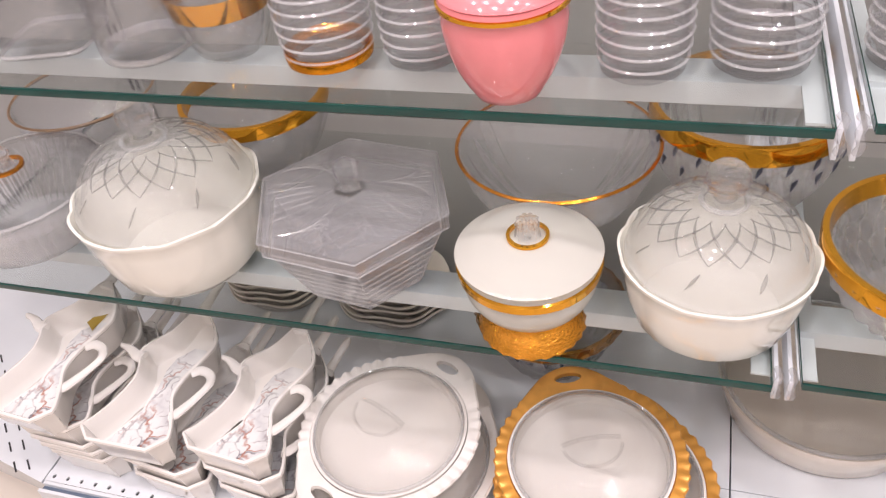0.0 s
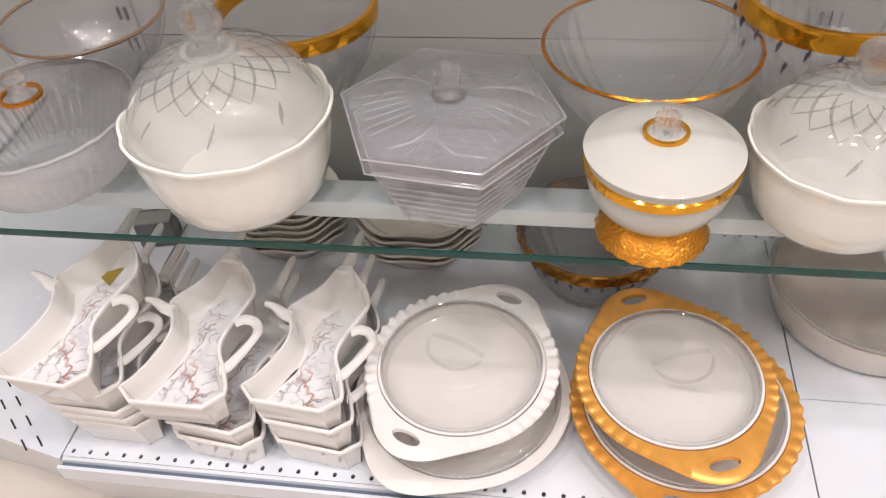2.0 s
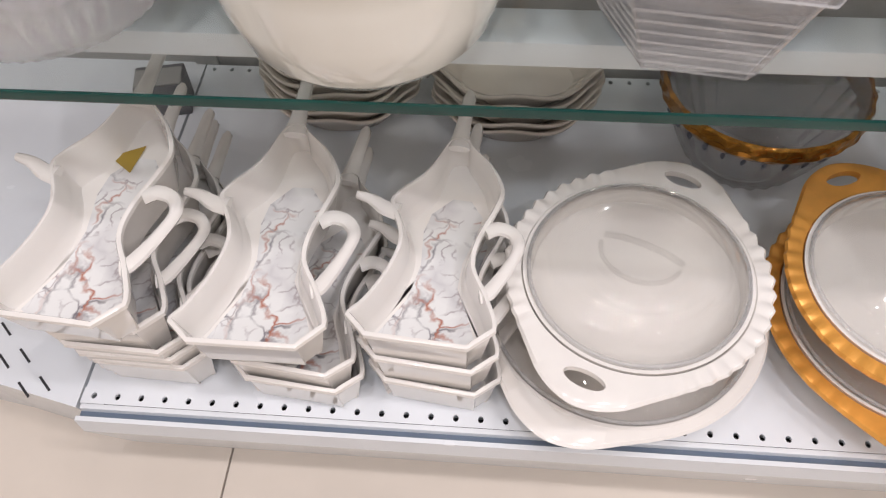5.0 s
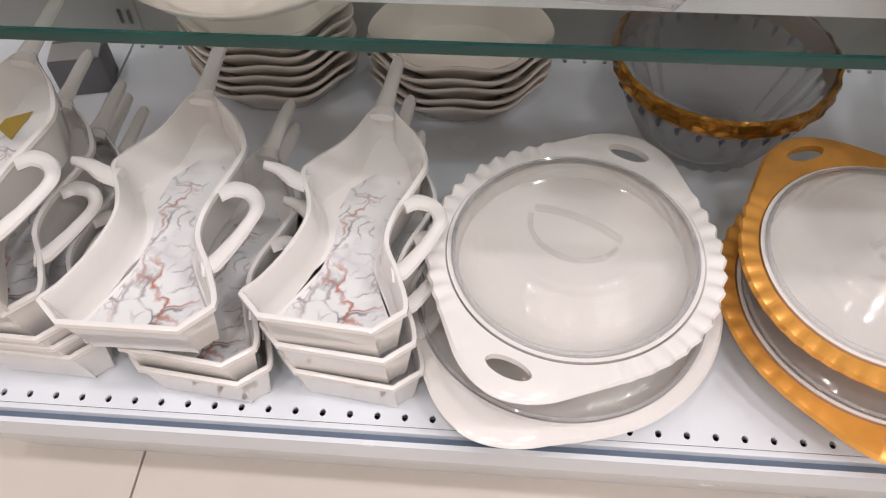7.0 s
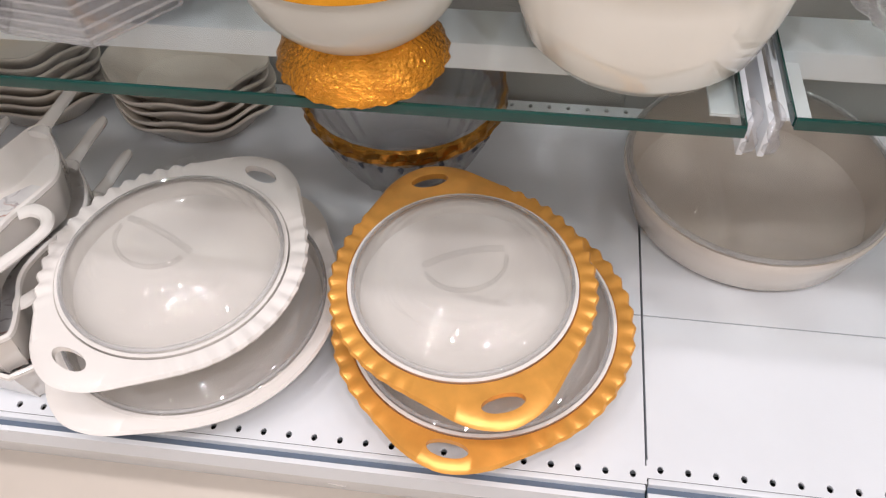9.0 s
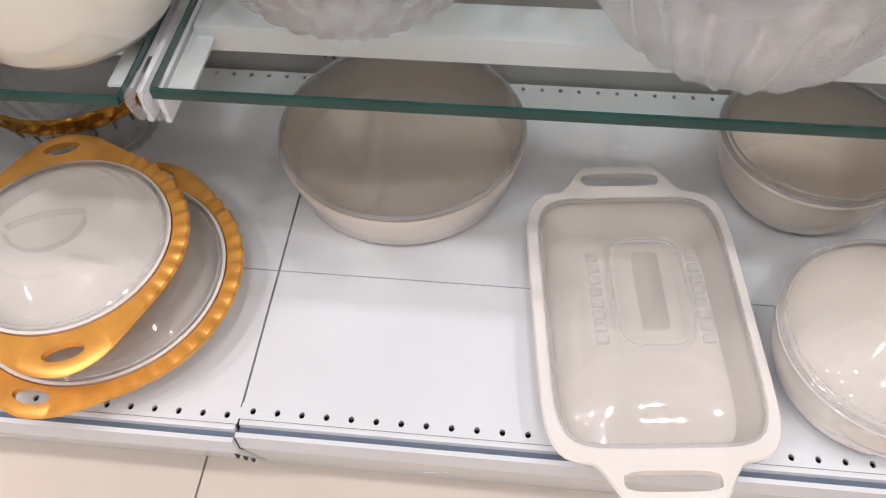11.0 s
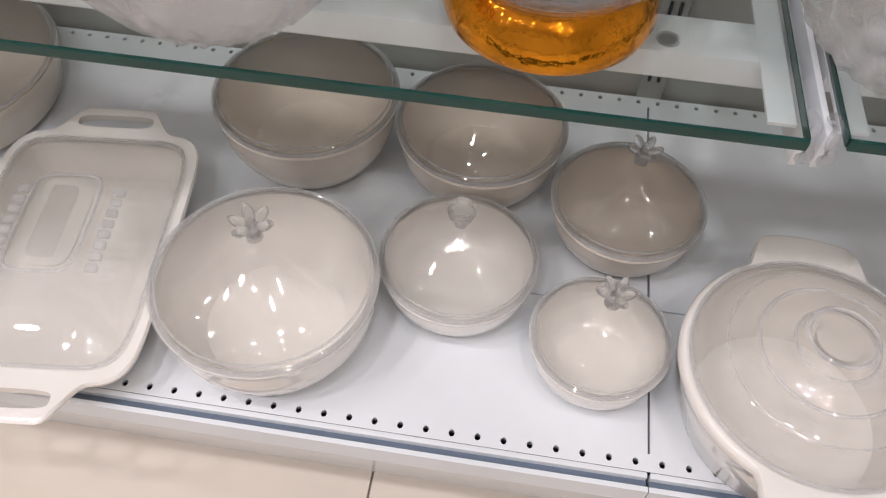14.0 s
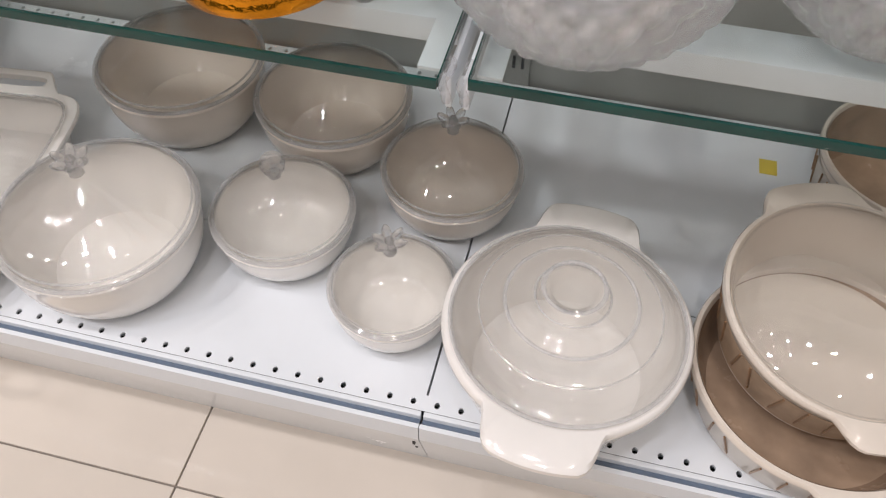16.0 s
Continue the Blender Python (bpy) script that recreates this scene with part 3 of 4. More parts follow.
def add_lid(d, r, z, rise):
    dome = arc(r * 0.95, z + 0.010, r * 0.36, z + rise, 40, 0.10)
    dome = [(a, b + 0.00045 * math.cos(2 * math.pi * a / 0.0095) * min(1.0, (a - r * 0.36) / 0.01, (r * 0.95 - a) / 0.004)) for a, b in dome]
    prof = [(r - 0.002, z + 0.001), (r + 0.001, z + 0.004), (r - 0.002, z + 0.006), (r * 0.97, z + 0.008)] + dome + [(r * 0.34, z + rise - 0.0010), (r * 0.15, z + rise - 0.0015), (0.0008, z + rise - 0.0015)]
    back = [(a, b - 0.0026) for a, b in reversed(prof)]
    ob = part("lid", lathe(prof + back, 96, closed=True), LID_GLASS, d, "clear low domed glass lid")
    part("moulded_ring", lathe([(r - 0.003, z + 0.0045), (r - 0.001, z + 0.0060), (r + 0.001, z + 0.0045), (r - 0.001, z + 0.0030)], 96, closed=True), LID_EDGE, ob)
    # moulded handle: a bar with a half-moon grip below it
    g = r * 0.36
    part("handle", sweep([(g * math.cos(a), g * math.sin(a) * 0.85 - 0.008, z + rise + 0.0035) for a in [math.pi * (1.04 + 0.92 * k / 18) for k in range(19)]], 0.0020, 0.0026, 8), LID_GLASS, ob)
    part("handle", sweep([(-g, -0.002, z + rise + 0.002), (-g * 0.5, -0.002, z + rise + 0.0075), (0, -0.002, z + rise + 0.009), (g * 0.5, -0.002, z + rise + 0.0075), (g, -0.002, z + rise + 0.002)], 0.0032, 0.0026, 8), LID_GLASS, ob)
    return ob


WHITE_LBL = "round white fluted baking dish with pierced lugs, glass lid"
GOLD_LBL = "gold-rimmed fluted baking dish, white inside, with clear glass lid"
ang_w = math.degrees(math.atan2(0.227, 0.103)) - 90
ang_g = math.degrees(math.atan2(0.232, -0.092)) - 90
pie_dish((-0.453, 0.128, DECK), 0.145, WHITE_CERAMIC, WHITE_CERAMIC, "larger white baking dish with glass lid under another dish", -27, lobe=0.022, holes=False, flutes=0, flange=0.0135, deep=0.055, rise=0.022)
pie_dish((-0.4485, 0.116, 0.2325), 0.1235, WHITE_CERAMIC, WHITE_CERAMIC, WHITE_LBL, ang_w, 0.7, lobe=0.026, hole=0.001)
pie_dish((-0.164, 0.135, DECK), 0.1465, WHITE_CERAMIC, GOLD_PAINT, "larger gold-rimmed baking dish with glass lid under another dish", -6.5, lobe=0.017, hole=-0.004, deep=0.060, rise=0.020)
pie_dish((-0.183, 0.135, 0.2155), 0.1235, WHITE_CERAMIC, GOLD_PAINT, GOLD_LBL, ang_g, 1.3, lobe=0.028, hole=0.0055)

# flower-shaped glass knob, used on the casserole lids


def flower_knob(z, r, parent, petals=6):
    for k in range(petals):
        bm = bmesh.new()
        m = pose(0, 0, z) @ Matrix.Rotation(2 * math.pi * k / petals, 4, "Z") @ Matrix.Translation((r * 0.58, 0, r * 0.9)) @ Matrix.Rotation(radians(-32), 4, "Y") @ Matrix.Diagonal((r * 0.60, r * 0.30, r * 0.25, 1))
        bmesh.ops.create_uvsphere(bm, u_segments=10, v_segments=6, radius=1, matrix=m)
        part("petal", bm, KNOB, parent)
    return part("knob", lathe([(r * 0.42, z - 0.001), (r * 0.38, z + r * 0.15), (r * 0.28, z + r * 0.6), (r * 0.30, z + r * 0.9), (r * 0.22, z + r * 1.15), (r * 0.02, z + r * 1.25)], 14), KNOB, parent, "clear flower-shaped glass knob")


def casserole(at, r, h, glaze, label, rise=0.03, knob=0.014, rz=0, rx=0, ry=0, ball=False):
    c = thing("casserole", label, "casserole", at, rz, rx, ry, group="lidded casseroles")
    prof = [(r * 0.66, 0.0), (r * 0.70, 0.001)] + arc(r * 0.74, 0.006, r * 0.985, h * 0.86, 7, 0.09) + \
           [(r, h * 0.93), (r + 0.001, h - 0.002), (r - 0.001, h), (r - 0.005, h), (r - 0.006, h - 0.006)] + arc(r * 0.94 - 0.003, h * 0.8, r * 0.66, 0.010, 6, -0.09) + [(r * 0.5, 0.0075)]
    part("bowl", lathe(prof, 72), glaze, c, "glazed round bowl")
    p = [(r - 0.001, h + 0.0005), (r + 0.001, h + 0.003), (r - 0.002, h + 0.006), (r * 0.955, h + 0.007)] + arc(r * 0.94, h + 0.009, r * 0.80, h + 0.009 + rise * 0.20, 4, 0.06) + arc(r * 0.78, h + 0.009 + rise * 0.215, r * 0.10, h + rise, 9, 0.012)
    p += [(0.0008, p[-1][1] + 0.0005)]
    lid = part("lid", lathe(p + [(max(0.0008, a - 0.0018), b - 0.0022) for a, b in reversed(p)], 96, closed=True), LID_GLASS, c, "clear domed glass lid")
    part("lid_edge", lathe([(r - 0.0045, h + 0.0032), (r, h + 0.0060), (r + 0.0022, h + 0.003), (r, h + 0.0008)], 96, closed=True), LID_EDGE, lid)
    part("moulded_ring", lathe([(r * 0.955, h + 0.0080), (r * 0.945, h + 0.0098), (r * 0.932, h + 0.0090), (r * 0.94, h + 0.0075)], 96, closed=True), LID_EDGE, lid)
    if ball:
        z = h + rise
        part("knob", lathe([(knob * 0.5, z - 0.002), (knob * 0.42, z + 0.004)] + [(knob * math.sin(q), z + 0.002 + knob - knob * math.cos(q)) for q in [radians(30 + 20 * k) for k in range(8)]] + [(0.0008, z + 0.0021 + knob * 2)], 10), KNOB, lid, "faceted clear glass ball knob", smooth=False)
    elif knob:
        flower_knob(h + rise - 0.002, knob, lid)
    return c


CREAM_LBL = "cream ceramic casserole with a clear glass lid and flower knob"
casserole((0.618, 0.112, DECK), 0.107, 0.091, LIT_CREAM, "large cream casserole with clear conical glass lid and flower knob", 0.064, 0.019)
casserole((0.794, 0.187, DECK), 0.080, 0.060, LIT_CREAM, "medium pale casserole with clear glass lid and ball knob", 0.058, 0.014, ball=True)
casserole((0.941, 0.119, DECK), 0.067, 0.056, LIT_CREAM, "small cream casserole with clear glass lid and flower knob", 0.062, 0.017)
# back row keeps the deeper cream, which carries the shelf's shade
casserole((0.964, 0.291, DECK), 0.082, 0.063, CREAM_CERAMIC, "deep beige casserole with clear glass lid and flower knob", 0.064, 0.017)
casserole((0.591, 0.371, DECK), 0.105, 0.087, CREAM_CERAMIC, "wide cream casserole with a clear glass lid", 0.055, 0.0)
casserole((0.795, 0.366, DECK), 0.096, 0.076, CREAM_CERAMIC, "cream casserole with clear glass lid in the back row", 0.060, 0.0)

# wide flat round dish near the module joint
wide = thing("round_dish", "wide beige round ceramic dish with a low domed glass lid", "round dish", (0.122, 0.371, DECK))
wide.scale = (1.0, 1.0, 1.12)
part("bowl", lathe([(0.122, 0), (0.127, 0.002), (0.136, 0.010), (0.145, 0.044), (0.148, 0.054), (0.1465, 0.058), (0.1425, 0.057), (0.139, 0.046), (0.130, 0.013), (0.122, 0.008), (0.05, 0.007)], 96), CREAM_CERAMIC, wide, "beige glazed dish")
part("lid", lathe([(0.142, 0.0585), (0.144, 0.061), (0.140, 0.063), (0.115, 0.076), (0.08, 0.088), (0.04, 0.095), (0.0008, 0.096), (0.0008, 0.093), (0.04, 0.092), (0.08, 0.085), (0.115, 0.073), (0.139, 0.060)], 96, closed=True), LID_GLASS, wide, "clear low domed glass lid")
part("lid_edge", lathe([(0.139, 0.0605), (0.1435, 0.0640), (0.1465, 0.0605), (0.1435, 0.0585)], 96, closed=True), LID_EDGE, wide)

# rectangular baking dish, its front grip past the deck's edge
tray = thing("rectangular_dish", "white rectangular baking dish with grips and a glass lid", "baking dish", (0.394, 0.142, DECK), 5.9)
tray.scale = (0.995, 1.085, 0.96)


def pad(hx, hy, p, z, n=96, grip=0.0):
    row = []
    for i in range(n):
        a = 2 * math.pi * i / n
        c, s = math.cos(a), math.sin(a)
        f = (abs(c) ** p + abs(s) ** p) ** (-1 / p)
        x, y = hx * c * f, hy * s * f
        if grip and abs(x) < 0.070:
            k = min(1.0, (0.070 - abs(x)) / 0.034)
            y += math.copysign(grip * k * k * (3 - 2 * k), y) if abs(y) > hy * 0.8 else 0
        row.append((x, y, z))
    return row


N = 192
tb = part("bowl", rings([pad(0.086, 0.118, 7, 0, N), pad(0.090, 0.122, 7, 0.003, N), pad(0.100, 0.134, 7, 0.045, N), pad(0.106, 0.140, 7, 0.049, N, 0.028), pad(0.110, 0.146, 7, 0.051, N, 0.035),
                         pad(0.1105, 0.1465, 7, 0.055, N, 0.036), pad(0.109, 0.145, 7, 0.0575, N, 0.033), pad(0.098, 0.133, 7, 0.057, N), pad(0.096, 0.131, 7, 0.052, N), pad(0.086, 0.118, 7, 0.010, N), pad(0.080, 0.112, 7, 0.007, N)]),
          WHITE_CERAMIC, tray, "white ceramic dish with two open grips")
cut(tb, [rings([[(x, y + s * 0.1610, z) for x, y, z in pad(0.043, 0.0088, 4, zz, 32)] for zz in (0.02, 0.09)]) for s in (-1, 1)])
lid_rows = [pad(0.0975, 0.1325, 7, 0.0585, 96), pad(0.0985, 0.1335, 7, 0.061, 96), pad(0.096, 0.131, 7, 0.064, 96), pad(0.082, 0.112, 5, 0.075, 96), pad(0.060, 0.085, 4, 0.084, 96), pad(0.040, 0.060, 5, 0.088, 96), pad(0.038, 0.058, 5, 0.094, 96), pad(0.030, 0.050, 5, 0.095, 96), pad(0.028, 0.047, 5, 0.089, 96), pad(0.005, 0.008, 3, 0.088, 96)]
lid_rows[-1] = pad(0.0008, 0.0008, 2, 0.088, 96)
tl = part("lid", rings(lid_rows + [[(x * 0.975, y * 0.98, z - 0.003) for x, y, z in row] for row in reversed(lid_rows)], closed=True), LID_GLASS, tray, "clear oblong glass lid")
part("lid_edge", rings([pad(0.096, 0.131, 7, 0.0615, 96), pad(0.0975, 0.1325, 7, 0.0635, 96), pad(0.0992, 0.1342, 7, 0.0612, 96)], closed=True), LID_EDGE, tl)
part("moulded_ring", rings([pad(0.0375, 0.0575, 5, 0.0945, 96), pad(0.0360, 0.0560, 5, 0.0962, 96), pad(0.0345, 0.0545, 5, 0.0945, 96)], closed=True), LID_EDGE, tl)
part("handle", box(-0.013, 0.013, -0.040, 0.040, 0.0895, 0.101, 0.005), LID_GLASS, tl, "moulded glass grip")
for s in (-1, 1):
    for k in range(8):
        part("rib", box(s * 0.050 - 0.006, s * 0.050 + 0.006, -0.049 + k * 0.0125, -0.041 + k * 0.0125, 0.083, 0.0885, 0.002), LID_EDGE, tl)

# large round pot with lugs and a stepped glass lid
big = thing("round_casserole", "large white round casserole with lugs and stepped glass lid", "casserole", (1.123, 0.089, DECK), -3)
big.scale = (0.985, 0.985, 1.13)


def lugged(rad, z, amount, n=144):
    row = []
    for i in range(n):
        a = 2 * math.pi * i / n
        s = min(1.0, max(0.0, abs(math.sin(a)) - 0.88) / 0.09)
        r = rad + amount * (s * s * (3 - 2 * s))
        row.append((r * math.cos(a), r * math.sin(a), z))
    return row


part("bowl", rings([lugged(0.090, 0, 0), lugged(0.094, 0.003, 0), lugged(0.112, 0.060, 0), lugged(0.116, 0.075, 0.0), lugged(0.119, 0.079, 0.026), lugged(0.121, 0.083, 0.032), lugged(0.121, 0.088, 0.032), lugged(0.119, 0.091, 0.029),
                    lugged(0.116, 0.092, 0.0), lugged(0.112, 0.091, 0), lugged(0.110, 0.084, 0), lugged(0.104, 0.05, 0), lugged(0.088, 0.010, 0), lugged(0.08, 0.008, 0)]), WHITE_CERAMIC, big, "white pot with two lugs")
p = [(0.111, 0.0925), (0.113, 0.095), (0.110, 0.098), (0.105, 0.099)] + arc(0.103, 0.102, 0.066, 0.117, 5, 0.12) + [(0.064, 0.120), (0.060, 0.121)] + arc(0.058, 0.121, 0.036, 0.127, 4, 0.1) + \
    [(0.034, 0.131), (0.031, 0.138), (0.026, 0.140), (0.022, 0.138), (0.020, 0.128), (0.0008, 0.127)]
bl = part("lid", lathe(p + [(max(0.0008, a - 0.0018), b - 0.0026) for a, b in reversed(p)], 96, closed=True), LID_GLASS, big, "clear glass lid with raised rings")
for rr, zz, w in ((0.1125, 0.0955, 0.0022), (0.0620, 0.1212, 0.0018), (0.0285, 0.1400, 0.0022), (0.0350, 0.1290, 0.0012), (0.0860, 0.1125, 0.0009)):
    part("moulded_ring", lathe([(rr - w, zz), (rr, zz + w * 0.7), (rr + w, zz), (rr, zz - w * 0.7)], 96, closed=True), LID_EDGE, bl)


def brown_pot(at, rad, h, label, rz=0, lid=True, rx=0):
    c = thing("round_casserole", label, "casserole", at, rz, rx, group="brown casseroles")
    part("bowl", rings([lugged(rad * 0.82, 0, 0), lugged(rad * 0.86, 0.002, 0), lugged(rad * 0.955, h * 0.80, 0), lugged(rad * 0.97, h - 0.012, 0), lugged(rad * 0.985, h - 0.010, 0.018), lugged(rad, h - 0.007, 0.022), lugged(rad, h - 0.003, 0.022),
                        lugged(rad * 0.99, h, 0.018), lugged(rad * 0.96, h, 0), lugged(rad * 0.94, h - 0.004, 0), lugged(rad * 0.90, h * 0.5, 0), lugged(rad * 0.80, 0.008, 0), lugged(rad * 0.7, 0.007, 0)]), CREAM_CERAMIC, c, "cream glazed pot with lugs")
    part("band", lathe([(rad * 0.872, h * 0.08), (rad * 0.955, h * 0.74), (rad * 0.952, h * 0.74), (rad * 0.869, h * 0.08)], 96, closed=True), GREY_CERAMIC if not lid else BROWN_BAND, c, "brown streaked glaze band")
    for k in range(26):
        a = 2 * math.pi * k / 26
        lean = 0.06 * math.sin(k * 2.4)
        pts = [(rr * math.cos(a + lean * s), rr * math.sin(a + lean * s), z) for s, rr, z in ((0, rad * 0.892, h * 0.2), (0.5, rad * 0.926, h * 0.45), (1, rad * 0.957, h * 0.70))]
        part("streak", sweep(pts, 0.0012, 0.0012, 5), BROWN_LINE, c)
    if lid:
        r = rad * 0.945
        q = [(r - 0.001, h + 0.0008), (r + 0.001, h + 0.003), (r - 0.003, h + 0.006), (r * 0.94, h + 0.007)] + arc(r * 0.92, h + 0.009, r * 0.12, h + 0.030, 8, 0.09) + [(0.0008, h + 0.0305)]
        part("lid", lathe(q + [(max(0.0008, a - 0.0018), b - 0.0024) for a, b in reversed(q)], 96, closed=True), LID_GLASS, c, "clear domed glass lid")
    else:
        part("liner", lathe([(rad * 0.935, h - 0.004), (rad * 0.89, h * 0.5), (rad * 0.78, 0.011), (rad * 0.02, 0.0105), (rad * 0.02, 0.0095), (rad * 0.78, 0.0098), (rad * 0.891, h * 0.5 - 0.001), (rad * 0.936, h - 0.005)], 72, closed=True), BROWN_CERAMIC, c, "dark brown glazed inside")
    return c


BROWN_BAND = mat("tan_band", (0.50, 0.37, 0.26), 0.25, vary=0.25, scale=30)
brown_pot((1.372, 0.120, DECK), 0.126, 0.064, "tan ceramic casserole, brown inside, under another one", 20, lid=False)
brown_pot((1.377, 0.166, 0.194), 0.120, 0.080, "tan streaked casserole with glass lid, set in another one", 18, rx=6)
brown_pot((1.480, 0.420, DECK), 0.105, 0.085, "tan casserole, brown inside, in the back row", 0, lid=False)

# gold-rimmed glass bowl at the back
gb = thing("glass_bowl", "cut glass bowl with an embossed gold rim and glass lid", "glass bowl", (-0.281, 0.404, DECK))
gb.scale = (1.02, 1.0, 1.10)
flute = lambda count, depth, k0=0, k1=99: (lambda a, k, r, z: (r + depth * math.cos(count * a) * (1 if k0 <= k <= k1 else 0), z))
part("bowl", lathe([(0.055, 0), (0.07, 0.004), (0.095, 0.05), (0.108, 0.085), (0.104, 0.085), (0.090, 0.05), (0.062, 0.01), (0.02, 0.008)], 96, flute(24, 0.0018, 1, 3)), CRYSTAL, gb, "clear cut glass body")
part("rim", lathe([(0.104, 0.084), (0.112, 0.086), (0.116, 0.092), (0.1145, 0.0955), (0.1165, 0.099), (0.115, 0.106), (0.111, 0.108), (0.106, 0.098)], 180, lambda a, k, r, z: (r + 0.0010 * math.sin(26 * a + 1.3 * k), z + 0.0008 * math.cos(26 * a)), closed=True), OLD_GOLD, gb, "dark gold embossed rim")
for k in range(30):
    a = 2 * math.pi * k / 30
    pts = [(rr * math.cos(a), rr * math.sin(a), z) for rr, z in ((0.1035, 0.070), (0.1065, 0.078), (0.1085, 0.083))]
    part("mark", sweep(pts, [0.0012, 0.0034, 0.0008], 0.0010, 6), INK_MARK, gb, "dark blue-grey leaf mark")
part("lid", lathe([(0.108, 0.109)] + arc(0.106, 0.111, 0.0008, 0.126, 6, 0.06) + arc(0.0008, 0.123, 0.105, 0.108, 6, -0.06), 72, closed=True), CLEAR, gb, "clear glass lid")

# stacks of wavy plates in the back row


def wavy_plate(at, rad, group, glaze, rz=0):
    w = thing("plate", "cream ceramic plate with a deep wavy rim, in a stack", "plate", at, rz, group=group)
    w.scale = (1, 0.72, 1)

    def sh(a, k, r, z):
        e = 1 if 2 <= k <= 6 else 0.4
        return r * (1 + 0.022 * math.cos(6 * a) * e), z - 0.0030 * math.cos(6 * a) * (1 if 2 <= k <= 6 else 0)
    part("body", lathe([(rad * 0.60, 0), (rad * 0.68, 0.003), (rad * 0.86, 0.026), (rad * 0.985, 0.036), (rad, 0.039), (rad * 0.99, 0.042), (rad * 0.96, 0.041), (rad * 0.84, 0.031), (rad * 0.66, 0.008), (rad * 0.3, 0.006)], 96, sh), glaze, w)


for k in range(5):
    wavy_plate((-0.568 + 0.003 * (k % 3), 0.450 - 0.002 * (k % 2), DECK + 0.0145 * k), 0.104, "stack of wavy plates", CREAM_CERAMIC, 1.5 * (k % 3))
for k in range(7):
    wavy_plate((-0.792 + 0.003 * (k % 2), 0.455, DECK + 0.0145 * k), 0.100, "tall stack of wavy plates", CREAM_CERAMIC, 1.5 * (k % 4))
# plain dark grey block with a thin grey plate on top
db = thing("dark_box", "small dark grey block at the back of the deck", "box", (-1.030, 0.445, DECK), 12)
part("dark_block", box(-0.032, 0.032, -0.022, 0.022, 0, 0.052, 0.003), DARK_BOX, db)
part("top_plate", box(-0.030, 0.030, -0.020, 0.012, 0.0522, 0.0545, 0.0008), DIM_PANEL_STEEL, db, "thin grey plate on top")
st = thing("sticker", "small yellow square sticker on the deck", "sticker", (1.341, 0.450, DECK))
part("paper", box(-0.011, 0.011, -0.013, 0.013, 0.0002, 0.0008), YELLOW, st, smooth=False)

# ---------------------------------------------------------------- things on the first glass shelf


def dome_bowl(at, rad, label, rz=0, tall=0.9):
    b = thing("covered_bowl", label, "covered bowl", at, rz, group="opal bowls with crystal domes")

    def sc(a, k, r, z):
        w = abs(math.sin(6 * a))
        e = 1 if 4 <= k <= 9 else 0.35
        return r * (1 + 0.020 * (w - 0.5) * e), z + 0.004 * (w - 0.6) * (1 if 5 <= k <= 9 else 0)
    part("bowl", lathe([(rad * 0.66, 0), (rad * 0.72, 0.002), (rad * 0.83, 0.016), (rad * 0.92, 0.048), (rad * 0.975, 0.082), (rad * 1.0, 0.098), (rad * 1.02, 0.101), (rad * 1.02, 0.105), (rad * 0.99, 0.105), (rad * 0.965, 0.098), (rad * 0.89, 0.05), (rad * 0.74, 0.016), (rad * 0.3, 0.012)], 144, sc), OPAL_BOWL, b, "opal white scalloped bowl")
    p = [(rad * 0.93, 0.100), (rad * 0.955, 0.103), (rad * 0.945, 0.107)] + arc(rad * 0.93, 0.108, rad * 0.24, 0.172, 12, 0.17)
    lid = part("lid", lathe(p + [(rad * 0.22, 0.174), (rad * 0.20, 0.170)] + [(a - 0.004, z - 0.004) for a, z in reversed(arc(rad * 0.92, 0.108, rad * 0.24, 0.172, 8, 0.17))] + [(rad * 0.91, 0.101)], 108, None, closed=True), DOME, b, "clear cut-glass dome")
    ax = arc(rad * 0.93, 0.108, rad * 0.24, 0.172, 24, 0.17)

    def leaf(a0, a1, s0, s1, w):
        pts, wid = [], []
        for k in range(9):
            s = k / 8
            q = (s0 + (s1 - s0) * s) * 24
            lo = min(23, int(q))
            r = ax[lo][0] + (ax[lo + 1][0] - ax[lo][0]) * (q - lo)
            z = ax[lo][1] + (ax[lo + 1][1] - ax[lo][1]) * (q - lo)
            a = a0 + (a1 - a0) * s
            pts.append(((r + 0.0003) * math.cos(a), (r + 0.0003) * math.sin(a), z + 0.0003))
            wid.append(0.0002 + w * math.sin(math.pi * s))
        return sweep(pts, wid, 0.0007, 6)
    for k in range(16):
        a = 2 * math.pi * k / 16
        part("cut", leaf(a, a + 0.62, 0.44, 0.92, 0.0013), CUT_GLASS, lid)
        part("cut", leaf(a, a - 0.62, 0.44, 0.92, 0.0013), CUT_GLASS, lid)
        if k % 2 == 0:
            part("cut", leaf(a + 0.2, a + 0.32, 0.14, 0.34, 0.0020), CUT_GLASS, lid)
    part("collar", lathe([(rad * 0.20, 0.1725), (rad * 0.25, 0.1730), (rad * 0.25, 0.1755), (rad * 0.20, 0.1765)], 48, closed=True), LID_EDGE, lid)
    part("knob", lathe([(0.017, 0.172), (0.019, 0.175), (0.011, 0.178), (0.010, 0.181)] + [(0.0215 * math.sin(q), 0.202 - 0.0215 * math.cos(q)) for q in [radians(32 + 16 * k) for k in range(9)]] + [(0.001, 0.2235)], 14), KNOB, lid, "faceted glass knob", smooth=False)
    b.scale = (1, 1, tall)
    return b


dome_bowl((-0.679, 0.150, GLASS), 0.108, "opal white scalloped bowl with a crystal dome lid", 0, 1.0)
